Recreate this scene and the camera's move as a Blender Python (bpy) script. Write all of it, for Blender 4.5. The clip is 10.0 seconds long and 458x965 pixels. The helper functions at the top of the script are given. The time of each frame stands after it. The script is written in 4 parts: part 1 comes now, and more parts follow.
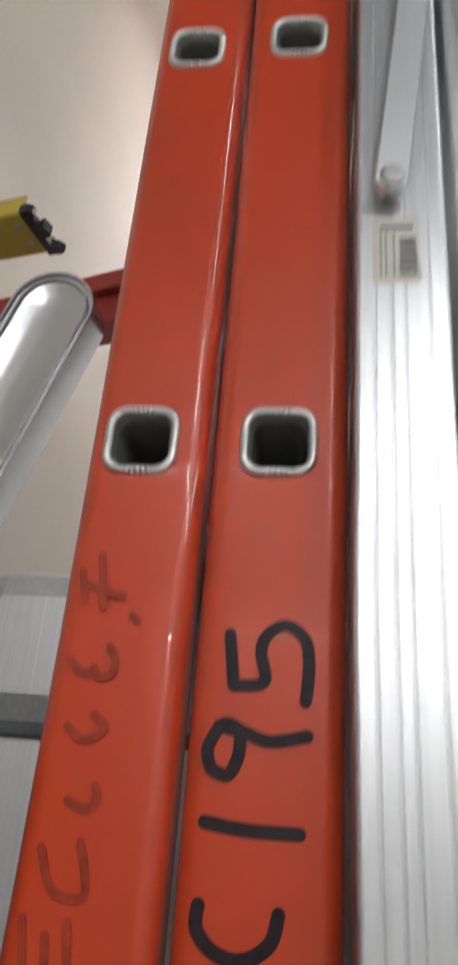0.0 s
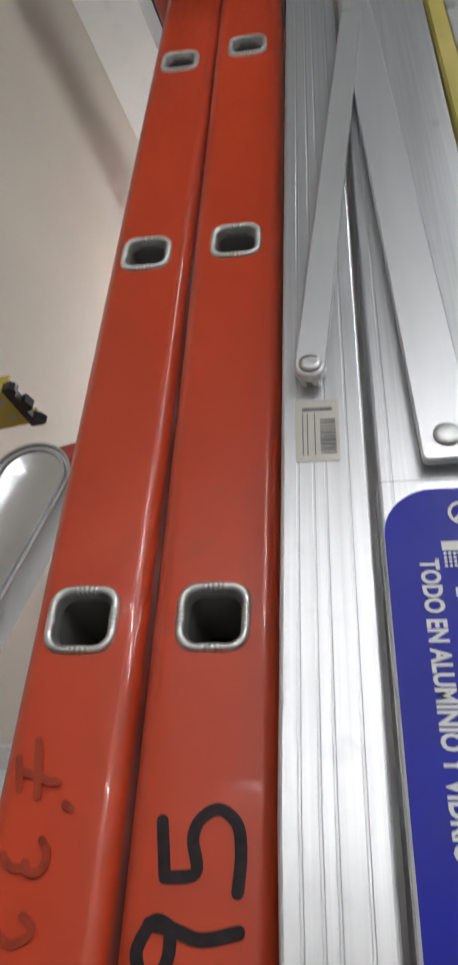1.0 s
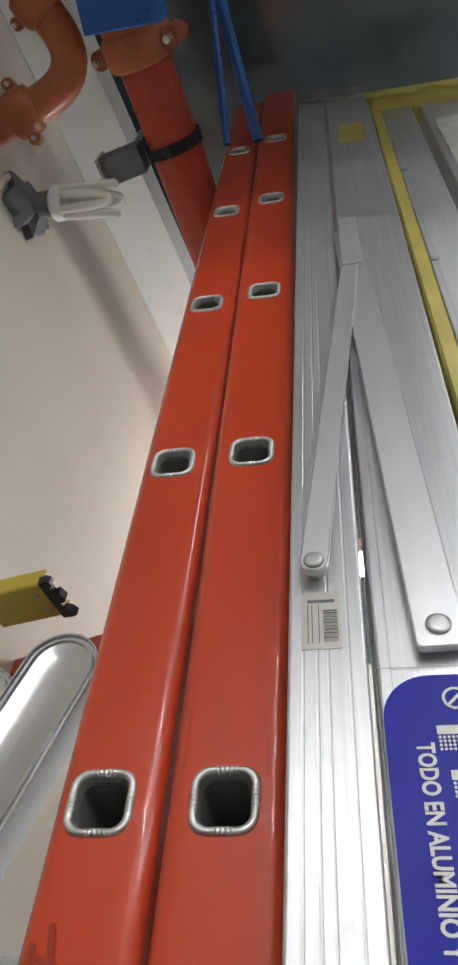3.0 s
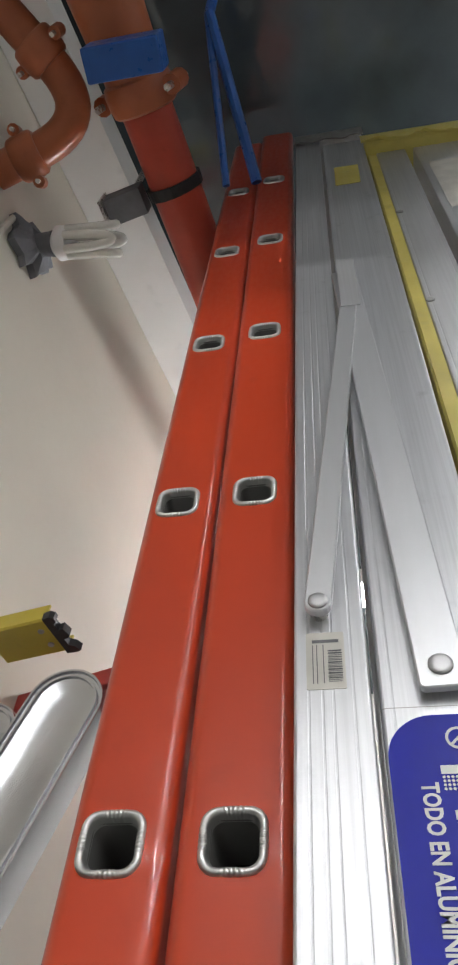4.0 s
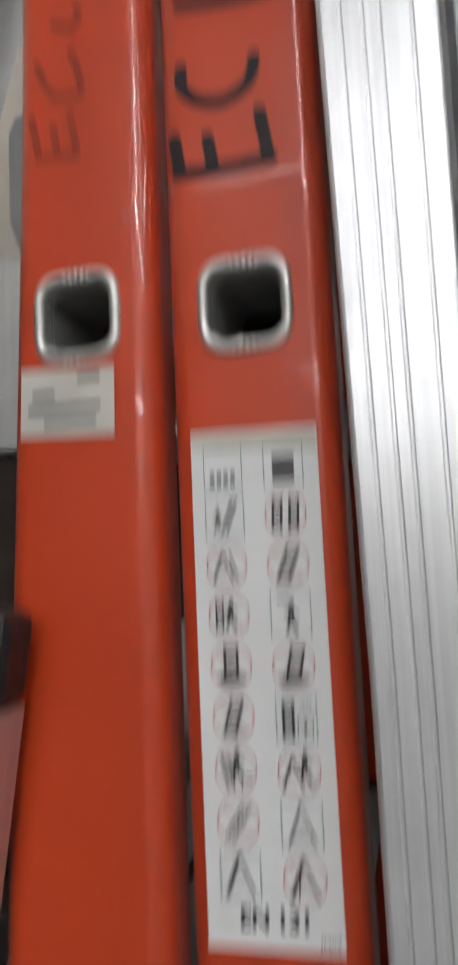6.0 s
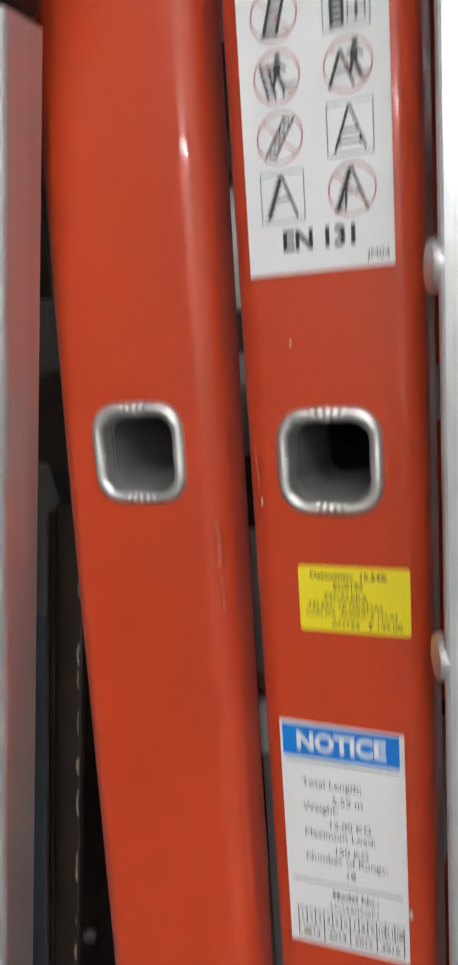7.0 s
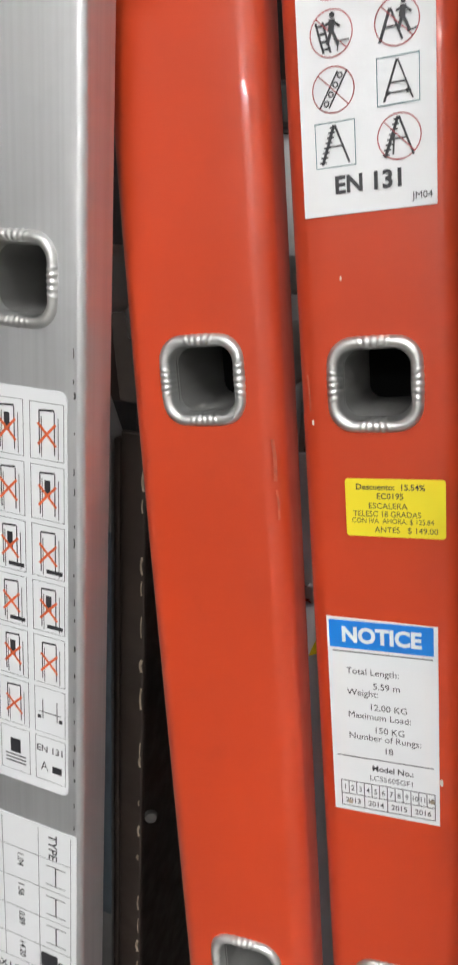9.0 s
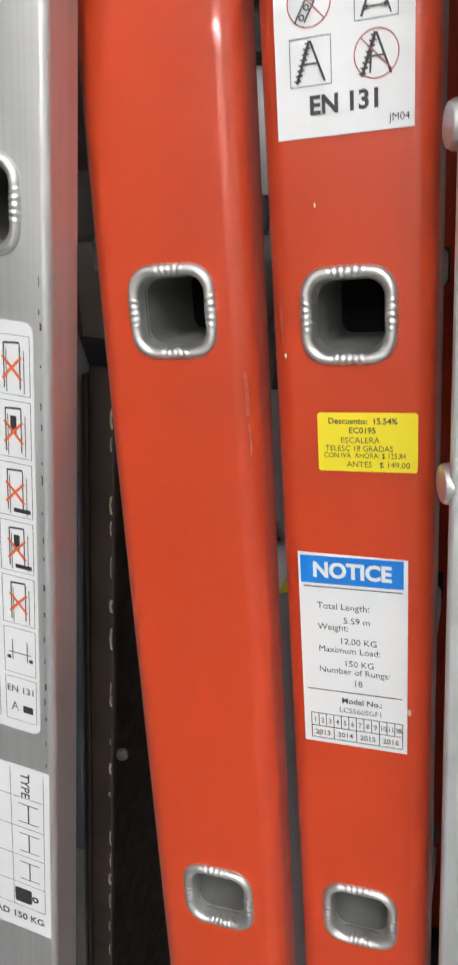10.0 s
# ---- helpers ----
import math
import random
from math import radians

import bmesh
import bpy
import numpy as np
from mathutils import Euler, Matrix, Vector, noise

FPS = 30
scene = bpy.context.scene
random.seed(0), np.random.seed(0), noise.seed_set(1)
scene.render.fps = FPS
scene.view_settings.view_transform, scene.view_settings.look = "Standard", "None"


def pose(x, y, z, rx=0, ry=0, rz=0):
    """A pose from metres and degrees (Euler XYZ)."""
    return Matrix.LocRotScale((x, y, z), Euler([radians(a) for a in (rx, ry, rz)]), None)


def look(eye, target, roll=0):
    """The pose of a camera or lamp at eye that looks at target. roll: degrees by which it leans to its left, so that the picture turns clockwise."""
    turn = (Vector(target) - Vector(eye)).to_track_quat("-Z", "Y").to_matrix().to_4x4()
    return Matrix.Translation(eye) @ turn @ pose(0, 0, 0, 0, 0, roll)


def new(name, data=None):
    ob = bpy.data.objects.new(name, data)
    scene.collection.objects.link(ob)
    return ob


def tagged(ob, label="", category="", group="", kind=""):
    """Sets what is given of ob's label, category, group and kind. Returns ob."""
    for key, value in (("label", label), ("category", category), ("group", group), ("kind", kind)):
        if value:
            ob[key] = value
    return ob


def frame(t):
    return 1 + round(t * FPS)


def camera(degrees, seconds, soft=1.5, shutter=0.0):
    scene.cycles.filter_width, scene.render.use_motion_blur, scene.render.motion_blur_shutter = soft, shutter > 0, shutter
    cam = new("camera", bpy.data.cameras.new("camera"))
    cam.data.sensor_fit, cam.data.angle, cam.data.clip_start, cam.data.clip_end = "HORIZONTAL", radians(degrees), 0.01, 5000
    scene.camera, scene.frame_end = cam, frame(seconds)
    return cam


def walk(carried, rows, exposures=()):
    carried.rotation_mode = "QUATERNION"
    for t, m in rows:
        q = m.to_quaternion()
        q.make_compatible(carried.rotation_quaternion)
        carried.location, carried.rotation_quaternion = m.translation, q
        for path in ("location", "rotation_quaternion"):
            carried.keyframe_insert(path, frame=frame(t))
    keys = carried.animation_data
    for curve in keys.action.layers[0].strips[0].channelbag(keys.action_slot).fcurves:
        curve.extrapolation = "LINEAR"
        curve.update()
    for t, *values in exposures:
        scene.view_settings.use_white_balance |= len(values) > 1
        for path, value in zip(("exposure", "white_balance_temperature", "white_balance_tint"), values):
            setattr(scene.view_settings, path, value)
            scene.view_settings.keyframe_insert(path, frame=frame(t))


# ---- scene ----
cam = camera(34.2, 10.0, soft=2.4, shutter=0.5)
PATH = [
    (0, (0.020, -0.325, 1.226), (-0.219, 1.476, 2.063), 4.6),
    (0.2, (0.027, -0.353, 1.238), (-0.189, 1.436, 2.106), 4.2),
    (0.5, (0.039, -0.343, 1.237), (-0.153, 1.398, 2.203), 2.8),
    (0.8, (0.048, -0.352, 1.239), (-0.186, 1.328, 2.298), 3.1),
    (1, (0.061, -0.344, 1.237), (-0.204, 1.267, 2.391), 3.0),
    (1.5, (0.058, -0.354, 1.226), (-0.241, 1.178, 2.477), 5.3),
    (2, (0.073, -0.371, 1.220), (-0.268, 1.032, 2.603), 6.6),
    (2.5, (0.080, -0.372, 1.212), (-0.253, 0.942, 2.683), 6.5),
    (4, (0.078, -0.395, 1.201), (-0.230, 0.801, 2.774), 6.1),
    (4.5, (0.072, -0.396, 1.201), (-0.238, 0.831, 2.750), 6.4),
    (4.7, (0.054, -0.394, 1.196), (-0.221, 0.973, 2.629), 6.2),
    (4.8, (0.046, -0.385, 1.191), (-0.217, 1.054, 2.555), 6.2),
    (5, (0.033, -0.353, 1.175), (-0.186, 1.225, 2.384), 5.0),
    (5.2, (0.026, -0.334, 1.161), (-0.166, 1.365, 2.199), 3.6),
    (6.3, (0.069, -0.264, 0.923), (-0.566, 1.633, 0.908), -4.5),
    (6.5, (0.070, -0.260, 0.888), (-0.634, 1.608, 0.764), -4.4),
    (6.8, (0.066, -0.259, 0.851), (-0.659, 1.587, 0.599), -3.9),
    (7, (0.064, -0.255, 0.834), (-0.671, 1.567, 0.464), -4.0),
    (7.2, (0.065, -0.263, 0.817), (-0.680, 1.546, 0.404), -3.3),
    (7.5, (0.058, -0.282, 0.825), (-0.664, 1.545, 0.452), -4.2),
    (8, (0.067, -0.299, 0.841), (-0.639, 1.544, 0.511), -3.8),
    (8.5, (0.061, -0.302, 0.835), (-0.666, 1.527, 0.478), -4.6),
    (9, (0.059, -0.297, 0.829), (-0.695, 1.490, 0.343), -4.6),
    (9.5, (0.055, -0.299, 0.827), (-0.650, 1.491, 0.278), -4.3),
    (10, (0.055, -0.297, 0.820), (-0.606, 1.490, 0.212), -4.1),
]
walk(cam, [(t, look(eye, target, roll)) for t, eye, target, roll in PATH],
     exposures=[(0, -0.15), (1.0, -0.3), (2.5, -0.15), (4.5, -0.1), (5.2, -0.1), (6.3, -0.1), (6.5, 0.0), (7.0, 0.38), (7.5, 0.75), (9, 0.75), (10, 0.8)])

# ---- world and lights ----
world = bpy.data.worlds.new("world")
scene.world = world
world.use_nodes = True
world.node_tree.nodes["Background"].inputs[0].default_value = (0.75, 0.8, 0.85, 1)
world.node_tree.nodes["Background"].inputs[1].default_value = 0.05

CEIL = 3.4
# bare tube lights hung under the ceiling, all unseen: x, y, z, turn, watts
# beyond the y -3.7 and -8 rows, tubes are added highlight and fill lamps
LAMPS = [(-0.6, -3.7, 3.2, 0, 31), (1.0, -3.7, 3.2, 0, 31), (2.6, -3.7, 3.2, 0, 31), (2.3, -1.8, 3.1, 0, 9), (3.9, -1.8, 3.1, 0, 9), (-0.6, -8.0, 3.2, 0, 70), (1.0, -8.0, 3.2, 0, 70), (2.6, -8.0, 3.2, 0, 70), (2.0, -1.1, 2.45, 90, 9), (0.78, -0.95, 2.6, -50, 11), (1.60, -1.93, 2.6, -50, 11), (0.35, 1.0, 2.50, 0, 38), (0.62, -1.95, 2.92, 90, 26), (0.95, -3.0, 3.1, 90, 36)]
TUBE_L, TUBE_R = 1.2, 0.016


# ---- materials ----
def material(name, colour, rough=0.5, metal=0.0, vary=0.12, scale=6.0, stretch=(1, 1, 1), bump=0.0, bump_scale=60.0,
             rough_vary=0.1, second=None, spots=0.0, coat=0.0, spec=0.5, sheen=0.0, scratch=0.0, edge_coat=0.0):
    m = bpy.data.materials.new(name)
    m.use_nodes = True
    nt = m.node_tree
    b = nt.nodes["Principled BSDF"]
    b.inputs["Metallic"].default_value = metal
    b.inputs["Specular IOR Level"].default_value = spec
    b.inputs["Coat Weight"].default_value = coat
    b.inputs["Coat Roughness"].default_value = 0.045 if edge_coat else 0.10
    # sheen pales the surface at grazing angles
    b.inputs["Sheen Weight"].default_value = sheen
    b.inputs["Sheen Roughness"].default_value = 0.45
    tc = nt.nodes.new("ShaderNodeTexCoord")
    mp = nt.nodes.new("ShaderNodeMapping")
    mp.inputs["Scale"].default_value = stretch
    nt.links.new(tc.outputs["Object"], mp.inputs["Vector"])
    n1 = nt.nodes.new("ShaderNodeTexNoise")
    n1.inputs["Scale"].default_value = scale
    n1.inputs["Detail"].default_value = 5
    n2 = nt.nodes.new("ShaderNodeTexNoise")
    n2.inputs["Scale"].default_value = bump_scale
    n2.inputs["Detail"].default_value = 4
    nt.links.new(mp.outputs[0], n1.inputs["Vector"])
    nt.links.new(mp.outputs[0], n2.inputs["Vector"])
    if edge_coat:
        # stronger coat on sideways-facing corners, added for a crisp edge highlight
        sx = nt.nodes.new("ShaderNodeSeparateXYZ")
        nt.links.new(tc.outputs["Normal"], sx.inputs[0])
        ab = nt.nodes.new("ShaderNodeMath")
        ab.operation = "ABSOLUTE"
        nt.links.new(sx.outputs[0], ab.inputs[0])
        pr = nt.nodes.new("ShaderNodeMapRange")
        pr.inputs[1].default_value, pr.inputs[2].default_value = 0.10, 0.30
        pr.inputs[3].default_value, pr.inputs[4].default_value = coat, edge_coat
        nt.links.new(ab.outputs[0], pr.inputs[0])
        nt.links.new(pr.outputs[0], b.inputs["Coat Weight"])
    mix = nt.nodes.new("ShaderNodeMix")
    mix.data_type = "RGBA"
    c = Vector(colour)
    low = Vector(second) if second else c * (1 - vary)
    high = c * (1 + vary)
    mix.inputs[6].default_value = (*low, 1)
    mix.inputs[7].default_value = (*high, 1)
    ramp = nt.nodes.new("ShaderNodeMapRange")
    ramp.inputs[1].default_value, ramp.inputs[2].default_value = 0.3, 0.7
    nt.links.new(n1.outputs[0], ramp.inputs[0])
    nt.links.new(ramp.outputs[0], mix.inputs[0])
    last = mix.outputs[2]
    if spots:
        v = nt.nodes.new("ShaderNodeTexNoise")
        v.inputs["Scale"].default_value = 35
        v.inputs["Detail"].default_value = 6
        nt.links.new(tc.outputs["Object"], v.inputs["Vector"])
        r2 = nt.nodes.new("ShaderNodeMapRange")
        r2.inputs[1].default_value, r2.inputs[2].default_value = 0.62, 0.78
        nt.links.new(v.outputs[0], r2.inputs[0])
        sc = nt.nodes.new("ShaderNodeMath")
        sc.operation = "MULTIPLY"
        sc.inputs[1].default_value = spots
        nt.links.new(r2.outputs[0], sc.inputs[0])
        mx = nt.nodes.new("ShaderNodeMix")
        mx.data_type = "RGBA"
        mx.inputs[7].default_value = (*(c * 0.35), 1)
        nt.links.new(sc.outputs[0], mx.inputs[0])
        nt.links.new(last, mx.inputs[6])
        last = mx.outputs[2]
    if scratch:
        m2 = nt.nodes.new("ShaderNodeMapping")
        m2.inputs["Scale"].default_value = (1.0, 1.0, 0.012)
        nt.links.new(tc.outputs["Object"], m2.inputs["Vector"])
        n3 = nt.nodes.new("ShaderNodeTexNoise")
        n3.inputs["Scale"].default_value = 420
        n3.inputs["Detail"].default_value = 3
        nt.links.new(m2.outputs[0], n3.inputs["Vector"])
        r3 = nt.nodes.new("ShaderNodeMapRange")
        r3.inputs[1].default_value, r3.inputs[2].default_value = 0.40, 0.62
        r3.inputs[3].default_value, r3.inputs[4].default_value = 0.0, scratch
        nt.links.new(n3.outputs[0], r3.inputs[0])
        m3 = nt.nodes.new("ShaderNodeMix")
        m3.data_type = "RGBA"
        m3.inputs[7].default_value = (*(c * 0.45), 1)
        nt.links.new(r3.outputs[0], m3.inputs[0])
        nt.links.new(last, m3.inputs[6])
        last = m3.outputs[2]
    nt.links.new(last, b.inputs["Base Color"])
    rr = nt.nodes.new("ShaderNodeMapRange")
    rr.inputs[1].default_value, rr.inputs[2].default_value = 0.3, 0.7
    rr.inputs[3].default_value, rr.inputs[4].default_value = max(0.03, rough - rough_vary), min(1, rough + rough_vary)
    nt.links.new(n2.outputs[0], rr.inputs[0])
    nt.links.new(rr.outputs[0], b.inputs["Roughness"])
    if bump:
        bp = nt.nodes.new("ShaderNodeBump")
        bp.inputs["Strength"].default_value = bump
        bp.inputs["Distance"].default_value = 0.001
        nt.links.new(n2.outputs[0], bp.inputs["Height"])
        nt.links.new(bp.outputs[0], b.inputs["Normal"])
    return m


RED = material("orange_fibreglass", (0.60, 0.055, 0.012), 0.37, vary=0.08, scale=5, stretch=(1, 1, 0.35), bump=0.02, bump_scale=160,
               rough_vary=0.07, spots=0.14, coat=0.04, edge_coat=0.8, spec=0.36, second=(0.45, 0.046, 0.013), sheen=0.085)
ALU = material("mill_aluminium", (0.70, 0.71, 0.735), 0.32, 0.66, vary=0.05, scale=14, stretch=(9, 9, 0.12), bump_scale=30,
               rough_vary=0.02, spots=0.3, scratch=0.17)
ALU_DULL = material("dull_aluminium", (0.62, 0.625, 0.635), 0.46, 0.80, vary=0.06, scale=6, stretch=(3, 3, 0.4), bump=0.0,
                    bump_scale=40, rough_vary=0.04, spots=0.12, scratch=0.10)
ALU_SHINY = material("polished_rail_aluminium", (0.62, 0.63, 0.65), 0.24, 0.9, vary=0.05, scale=8, stretch=(6, 6, 0.2), rough_vary=0.03, spots=0.15)
ALU_CAST = material("crimped_aluminium", (0.64, 0.64, 0.63), 0.41, 0.86, vary=0.10, scale=60, bump=0.08, bump_scale=300)
# base colour lowered to put the shade of the rung insides into it
ALU_DARKENED = material("darkened_aluminium", (0.30, 0.295, 0.285), 0.5, 0.5, vary=0.12, scale=40, stretch=(1, 0.15, 1), bump=0.15, bump_scale=120)
STEEL = material("zinc_steel", (0.62, 0.61, 0.59), 0.3, 1.0, vary=0.12, scale=40, bump=0.1, bump_scale=200)
RIVET = material("rivet_steel", (0.44, 0.44, 0.445), 0.42, 1.0, vary=0.1, scale=80, bump=0.1, bump_scale=300)
BLACK = material("black_plastic", (0.014, 0.014, 0.015), 0.45, vary=0.3, scale=20, bump=0.1, bump_scale=200)
# near-black stand-in for the shade deep inside the rung tubes
TUBE_SHADE = material("tube_shade_black", (0.004, 0.004, 0.004), 0.8, spec=0.1, vary=0.2)
DULL_BOLT = material("dull_bolt_steel", (0.10, 0.095, 0.09), 0.5, 0.8, vary=0.2, scale=60)
# rusty brown taken near black, so panels and legs pass for gap shade
BROWN = material("rusty_steel_and_gap_shade", (0.026, 0.017, 0.013), 0.55, 0.2, vary=0.4, scale=18, bump=0.4, bump_scale=80, spots=0.3)
GLOSS_DARK = material("glossy_dark_sheet", (0.060, 0.076, 0.084), 0.05, spec=1.0, vary=0.3, scale=5, rough_vary=0.03)
WRAP = material("wrapped_aluminium", (0.62, 0.63, 0.65), 0.16, 0.8, vary=0.12, scale=30, bump=0.9, bump_scale=45, rough_vary=0.08)
ALU_BAR = material("polished_flat_bar", (0.72, 0.73, 0.75), 0.36, 0.70, vary=0.03, scale=20, stretch=(4, 4, 0.3), rough_vary=0.02)
DARK = material("dark_painted_steel", (0.020, 0.025, 0.028), 0.3, vary=0.35, scale=4, bump=0.1, bump_scale=40)
WALL = material("cream_wall_paint", (0.70, 0.66, 0.57), 0.75, vary=0.05, scale=3, bump=0.15, bump_scale=60, spots=0.05)
WHITE_CEIL = material("white_ceiling_paint", (0.82, 0.82, 0.80), 0.7, vary=0.07, scale=4, bump=0.15, bump_scale=50, spots=0.1)
STORE = material("store_paint", (0.72, 0.71, 0.68), 0.8, vary=0.08, scale=1.5, bump=0.1, bump_scale=30)
FLOOR = material("grey_floor_tile", (0.20, 0.195, 0.185), 0.4, vary=0.15, scale=3, bump=0.1, bump_scale=20)
PIPE = material("red_pipe_paint", (0.42, 0.055, 0.03), 0.4, vary=0.15, scale=12, bump=0.2, bump_scale=90, spots=0.3)
ORANGE_PIPE = material("orange_primer_pipe", (0.40, 0.115, 0.045), 0.38, vary=0.15, scale=14, bump=0.25, bump_scale=90, spots=0.25)
BLUE_STEEL = material("blue_painted_steel", (0.02, 0.11, 0.42), 0.35, vary=0.15, scale=12, bump=0.1, bump_scale=80)
YELLOW = material("yellow_fibreglass", (0.50, 0.40, 0.05), 0.45, vary=0.12, scale=12, stretch=(0.4, 1, 1), bump=0.15, bump_scale=120, spots=0.3)
YELLOW_CAP = material("yellow_plastic_cap", (0.55, 0.47, 0.12), 0.45, vary=0.15, scale=15, bump=0.15, bump_scale=120, spots=0.35)
RED_BAR = material("red_rack_steel", (0.36, 0.035, 0.028), 0.42, vary=0.15, scale=12, bump=0.15, bump_scale=80, spots=0.2)
PAPER = material("white_vinyl", (0.80, 0.81, 0.82), 0.42, vary=0.02, scale=30, rough_vary=0.05)
PAPER_WORN = material("worn_paper_label", (0.62, 0.60, 0.55), 0.55, vary=0.10, scale=40, spots=0.2)
PAPER_YEL = material("yellow_paper", (0.84, 0.70, 0.02), 0.5, vary=0.03, scale=30)
INK = material("black_ink", (0.03, 0.03, 0.035), 0.5, vary=0.2, scale=80)
INK_GREY = material("grey_ink", (0.16, 0.16, 0.17), 0.5, vary=0.2, scale=80)
INK_SOFT = material("soft_black_ink", (0.07, 0.07, 0.075), 0.5, vary=0.3, scale=400)
INK_RED = material("red_ink", (0.42, 0.07, 0.08), 0.5, vary=0.1, scale=80)
INK_TEAL = material("teal_ink", (0.04, 0.17, 0.19), 0.5, vary=0.1, scale=80)
INK_ORANGE = material("orange_ink", (0.72, 0.13, 0.04), 0.5, vary=0.1, scale=80)
INK_BLUE = material("blue_ink", (0.005, 0.20, 0.66), 0.4, vary=0.05, scale=40)
DEEP_BLUE = material("deep_blue_vinyl", (0.007, 0.013, 0.36), 0.35, spec=0.2, vary=0.06, scale=30, rough_vary=0.05)
MARKER = material("black_marker", (0.020, 0.010, 0.013), 0.5, spec=0.25, vary=0.4, scale=160)
SCUFF = material("grey_scuff", (0.42, 0.075, 0.035), 0.6, vary=0.3, scale=200)
CHIPPED = material("chipped_steel", (0.40, 0.33, 0.25), 0.5, 0.3, vary=0.4, scale=200)
NICK = material("dark_nick", (0.06, 0.06, 0.06), 0.6, vary=0.4, scale=200)
MARKER_FADED = material("faded_marker", (0.34, 0.038, 0.014), 0.45, spec=0.3, vary=0.3, scale=120)
CFL_GLASS = material("white_lamp_glass", (0.80, 0.79, 0.74), 0.12, vary=0.03, scale=20, rough_vary=0.03, coat=0.5)
GREY_PLASTIC = material("grey_cardboard", (0.16, 0.165, 0.18), 0.7, vary=0.2, scale=30, bump=0.2, bump_scale=90)
BLUE_GREY = material("blue_grey_plastic", (0.10, 0.125, 0.15), 0.4, vary=0.15, scale=25, bump=0.05)
CABLE = material("white_cable", (0.60, 0.57, 0.50), 0.5, vary=0.1, scale=40)
LAMP_WHITE = material("lamp_housing_white", (0.8, 0.8, 0.8), 0.4, vary=0.03)


def glow(name, watts):
    m = bpy.data.materials.new(name)
    m.use_nodes = True
    nt = m.node_tree
    nt.nodes.remove(nt.nodes["Principled BSDF"])
    e = nt.nodes.new("ShaderNodeEmission")
    e.inputs[0].default_value = (0.985, 0.99, 1.0, 1)
    e.inputs[1].default_value = watts / (math.pi * math.tau * TUBE_R * TUBE_L)
    nt.links.new(e.outputs[0], nt.nodes["Material Output"].inputs[0])
    return m


# ---- mesh kit ----
def part(name, bm, mat, parent=None, label="", smooth=False):
    me = bpy.data.meshes.new(name)
    bmesh.ops.recalc_face_normals(bm, faces=bm.faces)
    if smooth:
        for fc in bm.faces:
            fc.smooth = True
    bm.to_mesh(me)
    bm.free()
    if smooth:
        me.set_sharp_from_angle(angle=radians(40))
    me.materials.append(mat)
    ob = new(name, me)
    if parent is not None:
        ob.parent = parent
    if label:
        ob["label"] = label
    return ob


def thing(name, label, category, m=None, group="", kind=""):
    ob = new(name)
    if m is not None:
        ob.matrix_world = m
    return tagged(ob, label, category, group, kind)


def loft(bm, rings, closed=True, caps=True):
    """Skin a list of equal rings of points."""
    vs = [[bm.verts.new(p) for p in r] for r in rings]
    n = len(vs[0])
    for a, b in zip(vs, vs[1:]):
        for i in range(n if closed else n - 1):
            j = (i + 1) % n
            bm.faces.new((a[i], a[j], b[j], b[i]))
    if caps:
        bm.faces.new(vs[0][::-1])
        bm.faces.new(vs[-1])
    return bm


def box(bm, x0, x1, y0, y1, z0, z1, bevel=0.0):
    got = bmesh.ops.create_cube(bm, size=1.0, matrix=Matrix.LocRotScale(((x0 + x1) / 2, (y0 + y1) / 2, (z0 + z1) / 2), None, (x1 - x0, y1 - y0, z1 - z0)))
    if bevel:
        edges = list({e for v in got["verts"] for e in v.link_edges})
        bmesh.ops.bevel(bm, geom=edges, offset=bevel, segments=2, affect="EDGES", profile=0.5)
    return bm


def arc(cx, cy, r, a0, a1, n=5):
    return [(cx + r * math.cos(radians(a0 + (a1 - a0) * i / n)), cy + r * math.sin(radians(a0 + (a1 - a0) * i / n))) for i in range(n + 1)]


def channel(x0, x1, y0, depth, wall=0.003, r=0.005):
    """A C-shaped section: web at y0, flanges back to y0 + depth, rounded outer corners."""
    out = [(x1, y0 + depth)] + arc(x1 - r, y0 + r, r, 0, -90) + arc(x0 + r, y0 + r, r, -90, -180) + [(x0, y0 + depth)]
    inn = [(x0 + wall, y0 + depth)] + [(x0 + wall, y0 + r), (x0 + r, y0 + wall), (x1 - r, y0 + wall), (x1 - wall, y0 + r)] + [(x1 - wall, y0 + depth)]
    return out + inn


def rounded(cx, cy, hx, hy, r, n=5):
    return (arc(cx + hx - r, cy + hy - r, r, 0, 90, n) + arc(cx - hx + r, cy + hy - r, r, 90, 180, n)
            + arc(cx - hx + r, cy - hy + r, r, 180, 270, n) + arc(cx + hx - r, cy - hy + r, r, 270, 360, n))


def tube(bm, pts, r, n=14, caps=True, radii=None):
    """A round tube along points."""
    pts = [Vector(p) for p in pts]
    rings, up = [], None
    for i, p in enumerate(pts):
        d = (pts[min(i + 1, len(pts) - 1)] - pts[max(i - 1, 0)]).normalized()
        if up is None:
            up = d.orthogonal().normalized()
        up = (up - d * up.dot(d)).normalized()
        side = d.cross(up)
        rad = radii[i] if radii else r
        rings.append([p + (up * math.cos(k * math.tau / n) + side * math.sin(k * math.tau / n)) * rad for k in range(n)])
    return loft(bm, rings, caps=caps)


